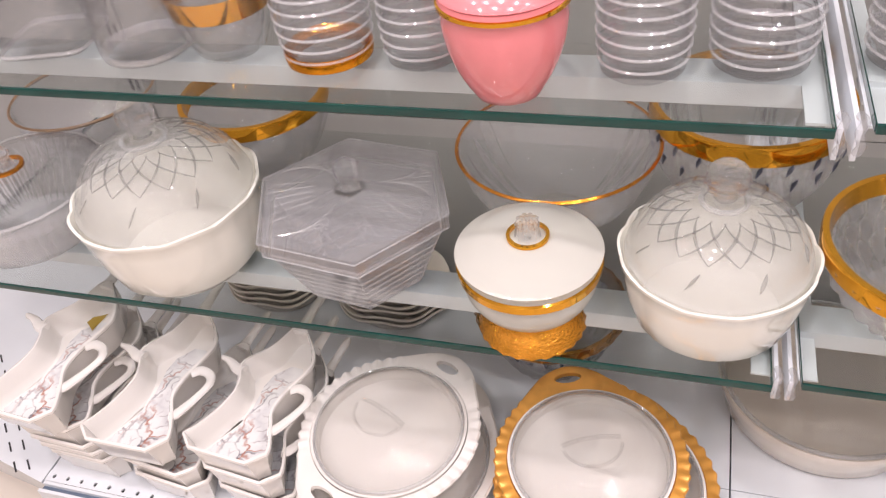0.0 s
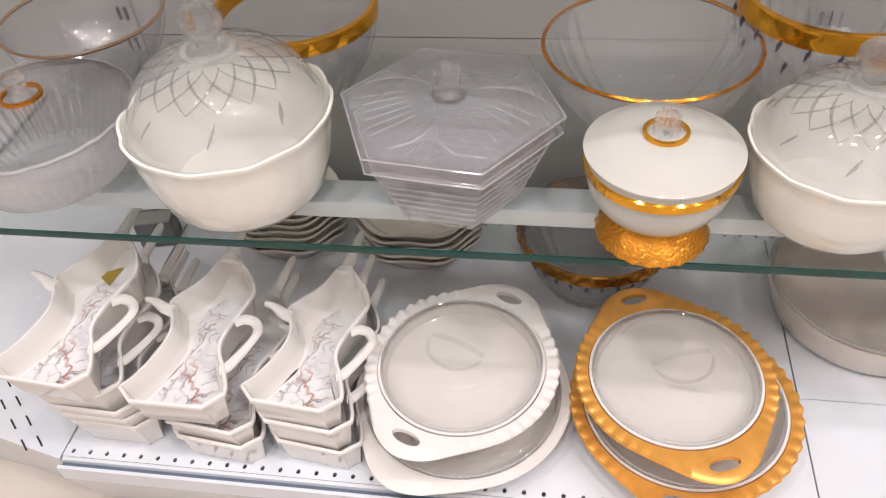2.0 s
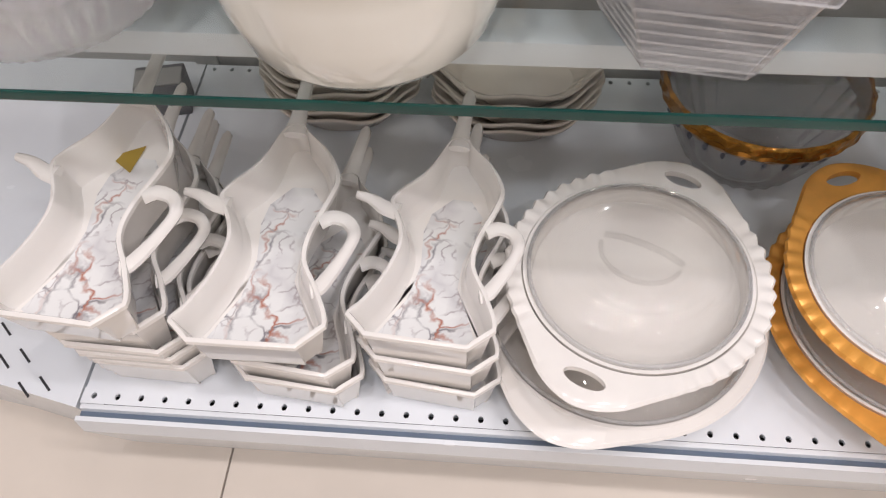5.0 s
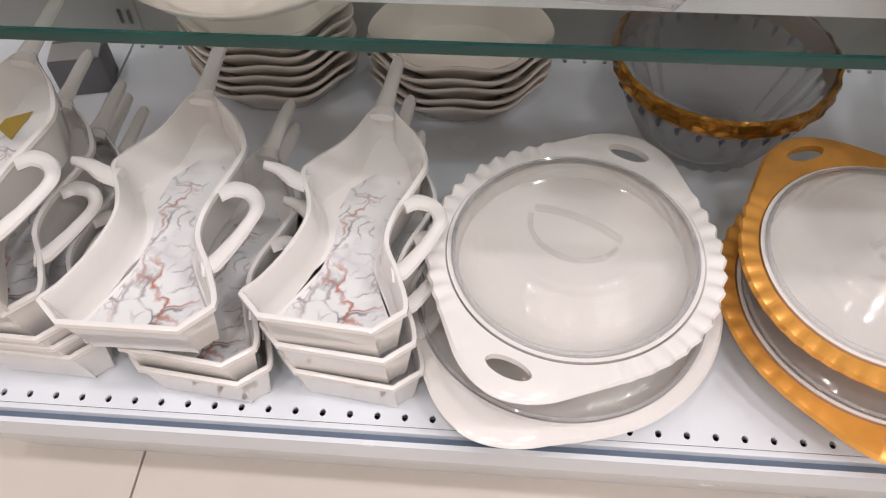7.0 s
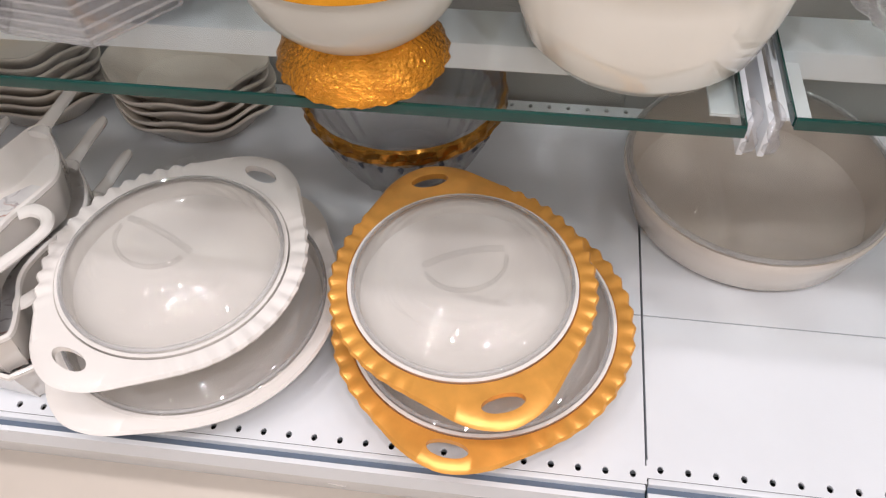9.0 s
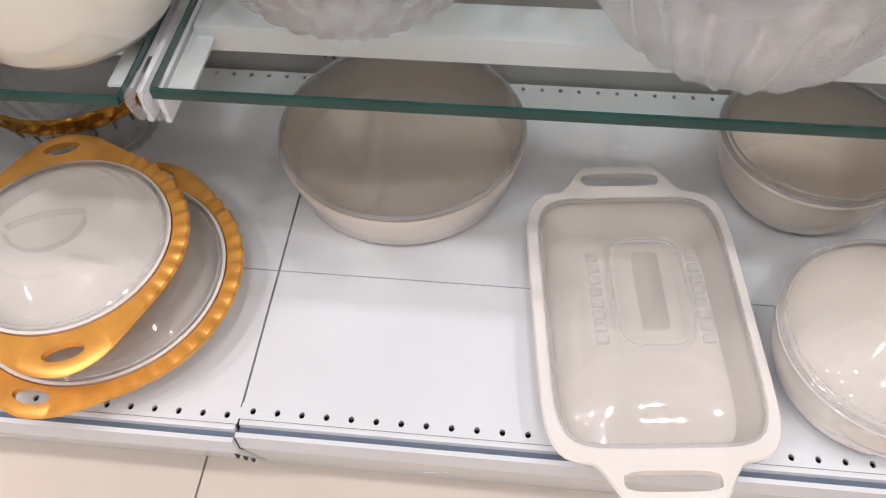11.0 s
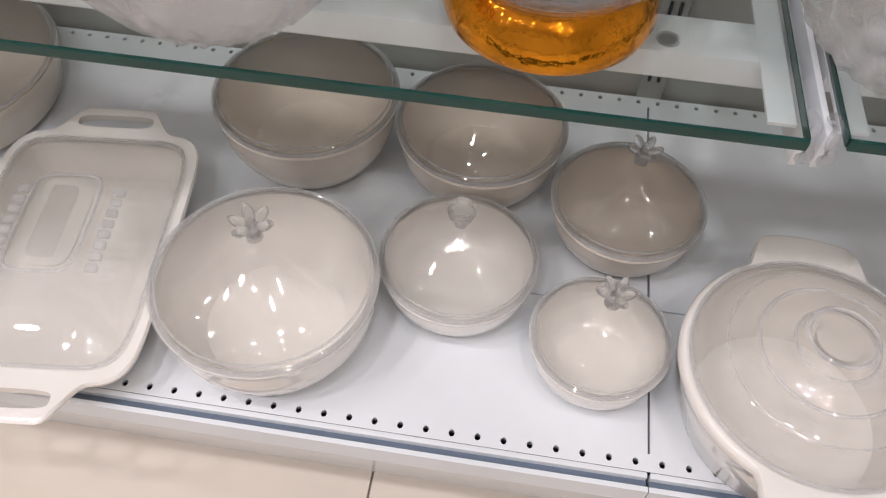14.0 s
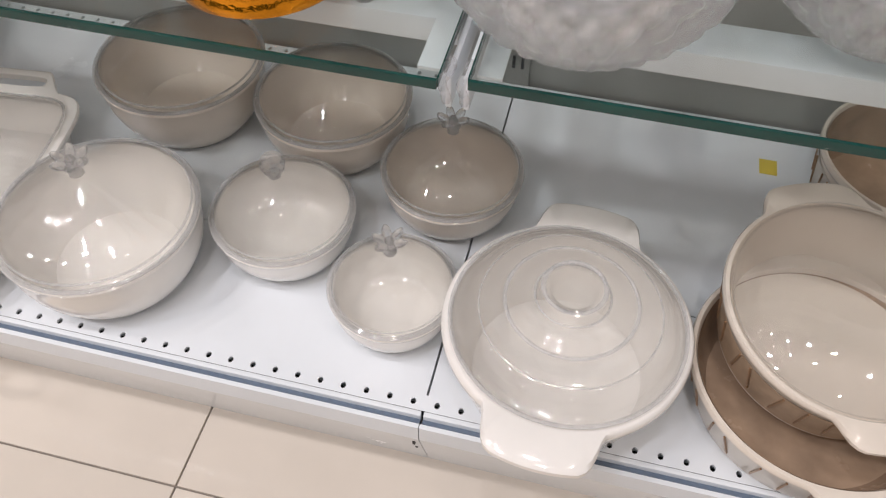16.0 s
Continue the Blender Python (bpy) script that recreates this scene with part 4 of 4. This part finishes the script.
dome_bowl((-0.067, 0.149, GLASS), 0.092, "opal white scalloped bowl with a crystal dome lid", 14, 0.86)

# hexagonal clear box
hx = thing("hexagonal_box", "clear hexagonal acrylic box with engraved lid and knob", "lidded box", (-0.447, 0.158, GLASS), -8)


def hexa(r, z):
    return [(r * math.cos(radians(60 * k)), r * math.sin(radians(60 * k)), z) for k in range(6)]


part("box", rings([hexa(0.064, 0), hexa(0.069, 0.003), hexa(0.100, 0.078), hexa(0.105, 0.088), hexa(0.102, 0.088), hexa(0.097, 0.078), hexa(0.066, 0.006), hexa(0.04, 0.0055)]), ACRYLIC, hx, "clear hexagonal box", smooth=False)
hl = part("lid", rings([hexa(0.109, 0.089), hexa(0.113, 0.091), hexa(0.116, 0.109), hexa(0.113, 0.113), hexa(0.020, 0.123), hexa(0.019, 0.120), hexa(0.111, 0.110), hexa(0.109, 0.092)], closed=True), ACRYLIC, hx, "clear hexagonal lid", smooth=False)


def lid_z(r):
    return 0.1235 - (r - 0.02) / 0.093 * 0.010


# engraved nests of chevrons on every other facet, slanting strokes between them
for k in range(6):
    a0 = radians(60 * k + 30)
    c, s = math.cos(a0), math.sin(a0)
    for j in range(6):
        if k % 2 == 0:
            r0, r1, w = 0.030 + j * 0.0075, 0.088, 0.006 + j * 0.0062
            path = [(r1 * c - w * s, r1 * s + w * c, lid_z(r1)), (r0 * c, r0 * s, lid_z(r0)), (r1 * c + w * s, r1 * s - w * c, lid_z(r1))]
        else:
            t = (j - 2.5) * 0.009
            path = [(0.040 * c - t * s, 0.040 * s + t * c, lid_z(0.042)), (0.086 * c - t * s * 1.5, 0.086 * s + t * c * 1.5, lid_z(0.087))]
        part("groove", sweep(path, 0.0005, 0.0006, 4), LID_EDGE, hl)
for k in range(6):
    part("groove", rings([hexa(0.0730 + 0.0044 * k, 0.010 + 0.0106 * k), hexa(0.0745 + 0.0044 * k, 0.0115 + 0.0106 * k), hexa(0.0738 + 0.0044 * k, 0.013 + 0.0106 * k)], closed=True), LID_EDGE, hx, smooth=False)
for r0, z0 in ((0.1155, 0.1100), (0.1135, 0.0915), (0.1045, 0.0880), (0.0665, 0.0020)):
    part("edge", rings([hexa(r0 - 0.0010, z0), hexa(r0 + 0.0004, z0 + 0.0011), hexa(r0 + 0.0014, z0), hexa(r0 + 0.0004, z0 - 0.0011)], closed=True), LID_EDGE, hx, smooth=False)
for k in range(6):
    c, s = math.cos(radians(60 * k)), math.sin(radians(60 * k))
    part("edge", sweep([(0.067 * c, 0.067 * s, 0.002), (0.104 * c, 0.104 * s, 0.086)], 0.0014, 0.0014, 5), LID_EDGE, hx)
part("knob", lathe([(0.009, 0.121), (0.013, 0.123), (0.011, 0.130), (0.013, 0.139), (0.0145, 0.150), (0.011, 0.154), (0.001, 0.154)], 8), KNOB, hl, "faceted clear knob", smooth=False)

# white candy dish on a gold foot
cd = thing("candy_dish", "white opal candy dish with gold band on a glittering gold foot", "candy dish", (-0.243, 0.108, GLASS))
part("foot", lathe([(0.052, 0), (0.056, 0.003), (0.052, 0.012), (0.040, 0.026), (0.036, 0.030), (0.030, 0.030), (0.034, 0.024), (0.046, 0.008)], 72, lambda a, k, r, z: (r + 0.0012 * math.sin(23 * a + k * 2.1), z), closed=True), GOLD_FOIL, cd, "glittering gold foot")
part("bowl", lathe([(0.030, 0.029), (0.040, 0.030)] + arc(0.046, 0.034, 0.069, 0.082, 7, 0.12) + [(0.0705, 0.092), (0.069, 0.100), (0.066, 0.100), (0.064, 0.08), (0.03, 0.04), (0.01, 0.038)], 72), OPAL, cd, "white opal bowl")
part("band", lathe([(0.0695, 0.083), (0.0722, 0.0845), (0.0728, 0.093), (0.0705, 0.0945), (0.069, 0.09)], 96, lambda a, k, r, z: (r + 0.0003 * math.sin(48 * a), z), closed=True), GOLD_BAND, cd, "gold band")
cl = part("lid", lathe([(0.066, 0.101), (0.072, 0.101), (0.073, 0.104), (0.070, 0.106)] + arc(0.066, 0.107, 0.019, 0.119, 7, 0.07) + [(0.004, 0.120), (0.004, 0.116), (0.06, 0.104)], 72), OPAL, cd, "white opal lid")
part("collar", lathe([(0.0175, 0.119), (0.021, 0.1195), (0.021, 0.1225), (0.0175, 0.123)], 48, closed=True), GOLD_BAND, cl, "gold ring round the knob")
part("knob", lathe([(0.0110, 0.119), (0.0118, 0.121), (0.0105, 0.132), (0.0112, 0.138), (0.0085, 0.141), (0.0008, 0.1412)], 72, lambda a, k, r, z: (r + (0.0014 * math.cos(9 * a) if k < 5 else 0), z)), KNOB, cl, "ribbed clear glass knob")


def glass_bowl(at, rad, h, label, band=None, flutes=24, depth=0.002, base=0.5, bandw=0.018, glass=None, swirl=0.0, n=144, marks=0):
    b = thing("glass_bowl", label, "glass bowl", at, group="glass bowls")
    m = 22 if swirl else 10
    out = arc(rad * base, 0.004, rad, h, m, 0.10)
    prof = [(rad * base * 0.85, 0.0)] + out + [(rad - 0.003, h + 0.001)] + [(r - 0.0045, z) for r, z in reversed(out[1:])] + [(rad * base * 0.5, 0.009)]

    def sh(a, k, r, z):
        w = 1 if 2 <= k <= m - 1 else 0
        s = math.cos(flutes * a) if not swirl else 1.4 * (abs(math.cos(flutes / 2 * (a + swirl * z / h))) + abs(math.cos(flutes / 2 * (a - swirl * z / h)))) - 1.8
        return r + depth * s * w, z
    part("body", lathe(prof, n, sh), glass or CRYSTAL, b, "fluted clear glass body")
    if band:
        z0, z1 = h - bandw, h
        f = lambda z: out[min(m, max(0, round((z - 0.004) / (h - 0.004) * m)))][0]
        thin = bandw < 0.01
        part("rim", lathe([(rad - 0.0034, z1), (rad - 0.0012, z1 + 0.0022), (rad + 0.0012, z1), (rad - 0.0012, z1 - 0.0030)] if thin else [(f(z0) + depth + 0.0008, z0), (rad + 0.0022, z1), (rad + 0.001, z1 + 0.003), (rad - 0.005, z1 + 0.003), (f(z0) - 0.006, z0)], n, closed=True), band, b, "gold rim band")
    for k in range(marks):
        a = 2 * math.pi * k / marks
        for row, s0 in enumerate((0.80, 0.62)):
            pts = []
            for q in (s0 - 0.07, s0, s0 + 0.05):
                r = out[round(q * m)][0] + depth + 0.0008
                pts.append((r * math.cos(a + row * math.pi / marks + q * 0.3), r * math.sin(a + row * math.pi / marks + q * 0.3), 0.004 + q * (h - 0.004)))
            part("mark", sweep(pts, [0.0008, 0.0026, 0.0008], 0.0010, 6), INK_MARK, b, "dark blue-grey leaf mark")
    return b


glass_bowl((-0.246, 0.297, GLASS), 0.117, 0.103, "large clear glass bowl with a thin orange-gold rim", ORANGE_GOLD, 30, 0.0012, 0.45, 0.004)
glass_bowl((-0.040, 0.368, GLASS), 0.108, 0.130, "crystal bowl with a wide gold rim and dark marks", GOLD_BAND, 36, 0.0016, 0.62, 0.020, marks=22)
glass_bowl((-0.660, 0.352, GLASS), 0.098, 0.115, "clear glass bowl with a gold rim", GOLD_BAND, 24, 0.0012, 0.5, 0.016, glass=CLEAR)
glass_bowl((-0.955, 0.370, GLASS), 0.105, 0.090, "clear glass bowl with a thin dark rim", BROWN_LINE, 24, 0.0012, 0.5, 0.003, glass=CLEAR)
rb = glass_bowl((-0.915, 0.160, GLASS), 0.110, 0.082, "ribbed clear glass bowl with a knobbed glass lid", None, 52, 0.0036, 0.66, n=416, glass=RIB_GLASS)
lp = [(0.108, 0.084), (0.112, 0.086), (0.112, 0.089), (0.106, 0.090)] + arc(0.102, 0.091, 0.020, 0.106, 8, 0.05) + [(0.0008, 0.107)]
rl = part("lid", lathe(lp + [(max(0.0008, a - 0.002), b - 0.003) for a, b in reversed(lp)], 144, lambda a, k, r, z: (r * (1 + 0.012 * abs(math.sin(12 * a)) * (1 if r > 0.104 else 0)), z), closed=True), PLAIN_GLASS, rb, "clear glass lid with a scalloped edge")
part("rim", lathe([(0.1085, 0.0875), (0.1105, 0.0895), (0.1130, 0.0875), (0.1105, 0.0855)], 144, lambda a, k, r, z: (r * (1 + 0.012 * abs(math.sin(12 * a))), z), closed=True), LID_EDGE, rl)
part("collar", lathe([(0.0190, 0.1060), (0.0235, 0.1065), (0.0235, 0.1100), (0.0190, 0.1105)], 48, closed=True), ORANGE_GOLD, rl, "orange-gold ring round the knob")
part("knob", lathe([(0.014, 0.105), (0.012, 0.112), (0.010, 0.118), (0.014, 0.126), (0.011, 0.132), (0.0008, 0.133)], 12), KNOB, rl, "clear glass knob", smooth=False)

glass_bowl((0.136, 0.178, GLASS_B), 0.108, 0.088, "heavy cut crystal bowl with a wide gold rim", GOLD_BAND, 28, 0.0040, 0.58, 0.016, swirl=0.5, glass=CUT_CRYSTAL, n=224)
glass_bowl((0.390, 0.146, GLASS_B), 0.110, 0.105, "ribbed cut crystal bowl", None, 24, 0.0050, 0.55, n=192, glass=CUT_CRYSTAL)
bb = glass_bowl((0.632, 0.134, GLASS_B), 0.104, 0.088, "crystal bowl with wide gold rim and beaded foot", GOLD_BAND, 26, 0.0016, 0.56, 0.018)
for row in range(2):
    for k in range(26):
        a = 2 * math.pi * (k + row * 0.5) / 26
        r = 0.0595 + 0.0062 * row
        bm = bmesh.new()
        bmesh.ops.create_icosphere(bm, subdivisions=2, radius=0.0042, matrix=pose(r * math.cos(a), r * math.sin(a), 0.008 + 0.010 * row))
        part("bead", bm, CRYSTAL, bb)
glass_bowl((1.085, 0.152, GLASS_C), 0.108, 0.085, "heavy cut crystal bowl with slanting facets", None, 28, 0.0040, 0.62, swirl=0.5, glass=CUT_CRYSTAL, n=224)
glass_bowl((1.290, 0.200, GLASS_C), 0.095, 0.085, "heavy cut crystal bowl", None, 28, 0.0040, 0.62, swirl=0.5, glass=CUT_CRYSTAL, n=224)
am = thing("amber_bowl", "clear glass bowl on a wide amber gold foot", "glass bowl", (0.844, 0.155, GLASS_B))
part("foot", lathe([(0.060, 0), (0.067, 0.003), (0.070, 0.012), (0.067, 0.026), (0.058, 0.036), (0.050, 0.036), (0.062, 0.024), (0.065, 0.008)], 72, closed=True), AMBER, am, "shiny amber gold foot")
part("bowl", lathe([(0.045, 0.036), (0.054, 0.037)] + arc(0.060, 0.040, 0.088, 0.100, 8, 0.14) + [(0.085, 0.101)] + [(r - 0.003, z) for r, z in reversed(arc(0.060, 0.042, 0.088, 0.100, 8, 0.14))] + [(0.02, 0.040)], 72), CLEAR, am, "clear glass bowl")
part("rim", lathe([(0.079, 0.080), (0.090, 0.100), (0.089, 0.104), (0.083, 0.104), (0.075, 0.080)], 72, closed=True), AMBER, am, "amber gold rim")

# ---------------------------------------------------------------- things on the second glass shelf


def ribbed_jar(x, y, rad, h, label, foot=None):
    j = thing("glass_jar", label, "glass jar", (x, y, UPPER), group="ribbed glass jars")
    m = 36
    outer = [(rad * (0.90 + 0.10 * math.sin(min(1, s / m * 3) * math.pi / 2)) + 0.0016 * math.cos(s * math.pi / 2), 0.004 + s / m * (h - 0.004)) for s in range(m + 1)]
    part("body", lathe([(rad * 0.8, 0)] + outer + [(r - 0.004, z) for r, z in reversed(outer[2:])] + [(rad * 0.3, 0.009)], 48), CLEAR, j, "clear ring-ribbed glass body")
    for s in range(int(h / 0.0115) - 1):
        zz = 0.014 + s * 0.0115
        rr = rad * (0.90 + 0.10 * math.sin(min(1, zz / h * 3) * math.pi / 2)) + 0.0012
        part("rib", lathe([(rr - 0.0016, zz), (rr, zz + 0.0016), (rr + 0.0014, zz), (rr, zz - 0.0016)], 48, closed=True), LID_EDGE, j)
    if foot:
        part("foot", lathe([(rad * 0.80, 0.001), (rad * 0.96, 0.004), (rad * 0.99, 0.012), (rad * 0.95, 0.016), (rad * 0.80, 0.010)], 48, closed=True), foot, j, "amber gold foot")


ribbed_jar(-0.426, 0.142, 0.042, 0.14, "ribbed clear glass jar with an amber foot", AMBER)
ribbed_jar(-0.337, 0.150, 0.036, 0.13, "ribbed clear glass jar")
ribbed_jar(-0.147, 0.142, 0.037, 0.13, "ribbed clear glass jar beside a pink cup")
ribbed_jar(-0.056, 0.158, 0.040, 0.12, "squat clear glass jar", None)
ribbed_jar(0.060, 0.170, 0.040, 0.12, "ribbed clear glass jar")
pk = thing("pink_cup", "pink glass cup with a rounded body and gold line", "cup", (-0.250, 0.098, UPPER))
part("body", lathe([(0.024, 0), (0.028, 0.002)] + arc(0.030, 0.006, 0.050, 0.078, 8, 0.08) + [(0.0515, 0.080), (0.050, 0.088), (0.046, 0.088)] + arc(0.045, 0.078, 0.026, 0.010, 6, -0.06) + [(0.01, 0.008)], 56), PINK, pk, "pink glass body")
part("rim", lathe([(0.050, 0.079), (0.0525, 0.080), (0.0525, 0.083), (0.050, 0.084)], 56, closed=True), GOLD_BAND, pk, "thin gold line")
part("lid", lathe([(0.051, 0.089)] + arc(0.050, 0.091, 0.0008, 0.112, 6, 0.1) + arc(0.0008, 0.108, 0.049, 0.088, 6, -0.1), 56, closed=True), PINK, pk, "pink domed lid")
gc = thing("gold_banded_cup", "clear glass cup with a broad gold band", "cup", (-0.532, 0.152, UPPER))
part("body", lathe([(0.026, 0), (0.030, 0.003)] + arc(0.034, 0.006, 0.050, 0.10, 6, 0.08) + [(0.047, 0.10)] + arc(0.046, 0.095, 0.03, 0.012, 6, -0.06) + [(0.01, 0.01)], 56), CLEAR, gc, "clear glass body")
part("band", lathe([(0.0465, 0.045), (0.0505, 0.066), (0.0495, 0.066), (0.0455, 0.045)], 56, closed=True), GOLD_BAND, gc, "broad gold band")
pc = thing("glass_tumbler", "thick clear glass tumbler with a heavy base", "tumbler", (-0.622, 0.146, UPPER))
part("body", lathe([(0.040, 0), (0.045, 0.003), (0.047, 0.012), (0.046, 0.060), (0.049, 0.150), (0.046, 0.150), (0.043, 0.060), (0.043, 0.016), (0.01, 0.013)], 64), CLEAR, pc, "clear glass body")
part("base_ring", lathe([(0.040, 0.002), (0.0455, 0.005), (0.0465, 0.010), (0.041, 0.008)], 64, closed=True), LID_EDGE, pc, "bright rim of the base")
wb = thing("square_vase", "clear square glass vase with rounded corners", "vase", (-0.740, 0.156, UPPER), 14)
part("body", rings([pad(0.040, 0.040, 6, 0.0, 48), pad(0.046, 0.046, 6, 0.004, 48), pad(0.047, 0.047, 6, 0.012, 48), pad(0.050, 0.050, 6, 0.120, 48), pad(0.047, 0.047, 6, 0.120, 48), pad(0.043, 0.043, 6, 0.016, 48), pad(0.030, 0.030, 6, 0.014, 48)]), CLEAR, wb, "clear glass body")
part("base_ring", rings([pad(0.0445, 0.0445, 6, 0.004, 48), pad(0.0475, 0.0475, 6, 0.006, 48), pad(0.0460, 0.0460, 6, 0.009, 48)], closed=True), LID_EDGE, wb, "bright rim of the base")
gl = thing("glass_bowl", "small round clear glass bowl beside a vase", "glass bowl", (-0.872, 0.160, UPPER), group="glass bowls")
part("body", lathe([(0.030, 0), (0.040, 0.003)] + arc(0.044, 0.006, 0.062, 0.060, 8, 0.12) + [(0.059, 0.060)] + arc(0.058, 0.058, 0.036, 0.010, 8, -0.12) + [(0.01, 0.008)], 64), CLEAR, gl, "clear glass body")

# clear pads that carry the panes on their rails
for pane, xs in ((GLASS_B, (0.505, 0.925)),):
    for x in xs:
        bp = thing("shelf_pad", "small round clear pad between glass shelf and rail", "shelf pad", (x, 0.152, pane - 0.0095), group="shelf pads")
        part("pad", lathe([(0.006, 0.0), (0.008, 0.0004), (0.008, 0.0012), (0.003, 0.0014)], 24), RIB_GLASS, bp)

# ---------------------------------------------------------------- floor tiles, 0.8 m square
tile_me = None
floor_ob = bpy.data.objects["floor"]
for i in range(-4, 6):
    for j in range(-5, 1):
        xa, ya = -0.880 + 0.804 * i, -0.073 + 0.804 * j
        if xa < X0 or xa + 0.804 > X1 or ya < Y0 or ya + 0.804 > 0.75:
            continue
        if tile_me is None:
            tile_me = mesh_of(box(0.0012, 0.8028, 0.0012, 0.8028, -0.010, 0.0, 0.0008), "tile", False)
            tile_me.materials.append(TILE)
        if j == 0:
            continue
        tl_ob = new("tile", tile_me)
        tl_ob.location = (xa, ya, 0)
        tl_ob.parent = floor_ob
for i in range(-4, 6):
    xa = -0.880 + 0.804 * i
    ob = part("tile", box(0.0012, 0.8028, 0.0012, 0.68, -0.010, 0.0, 0.0008), TILE, floor_ob, smooth=False)
    ob.location = (xa, -0.073, 0)
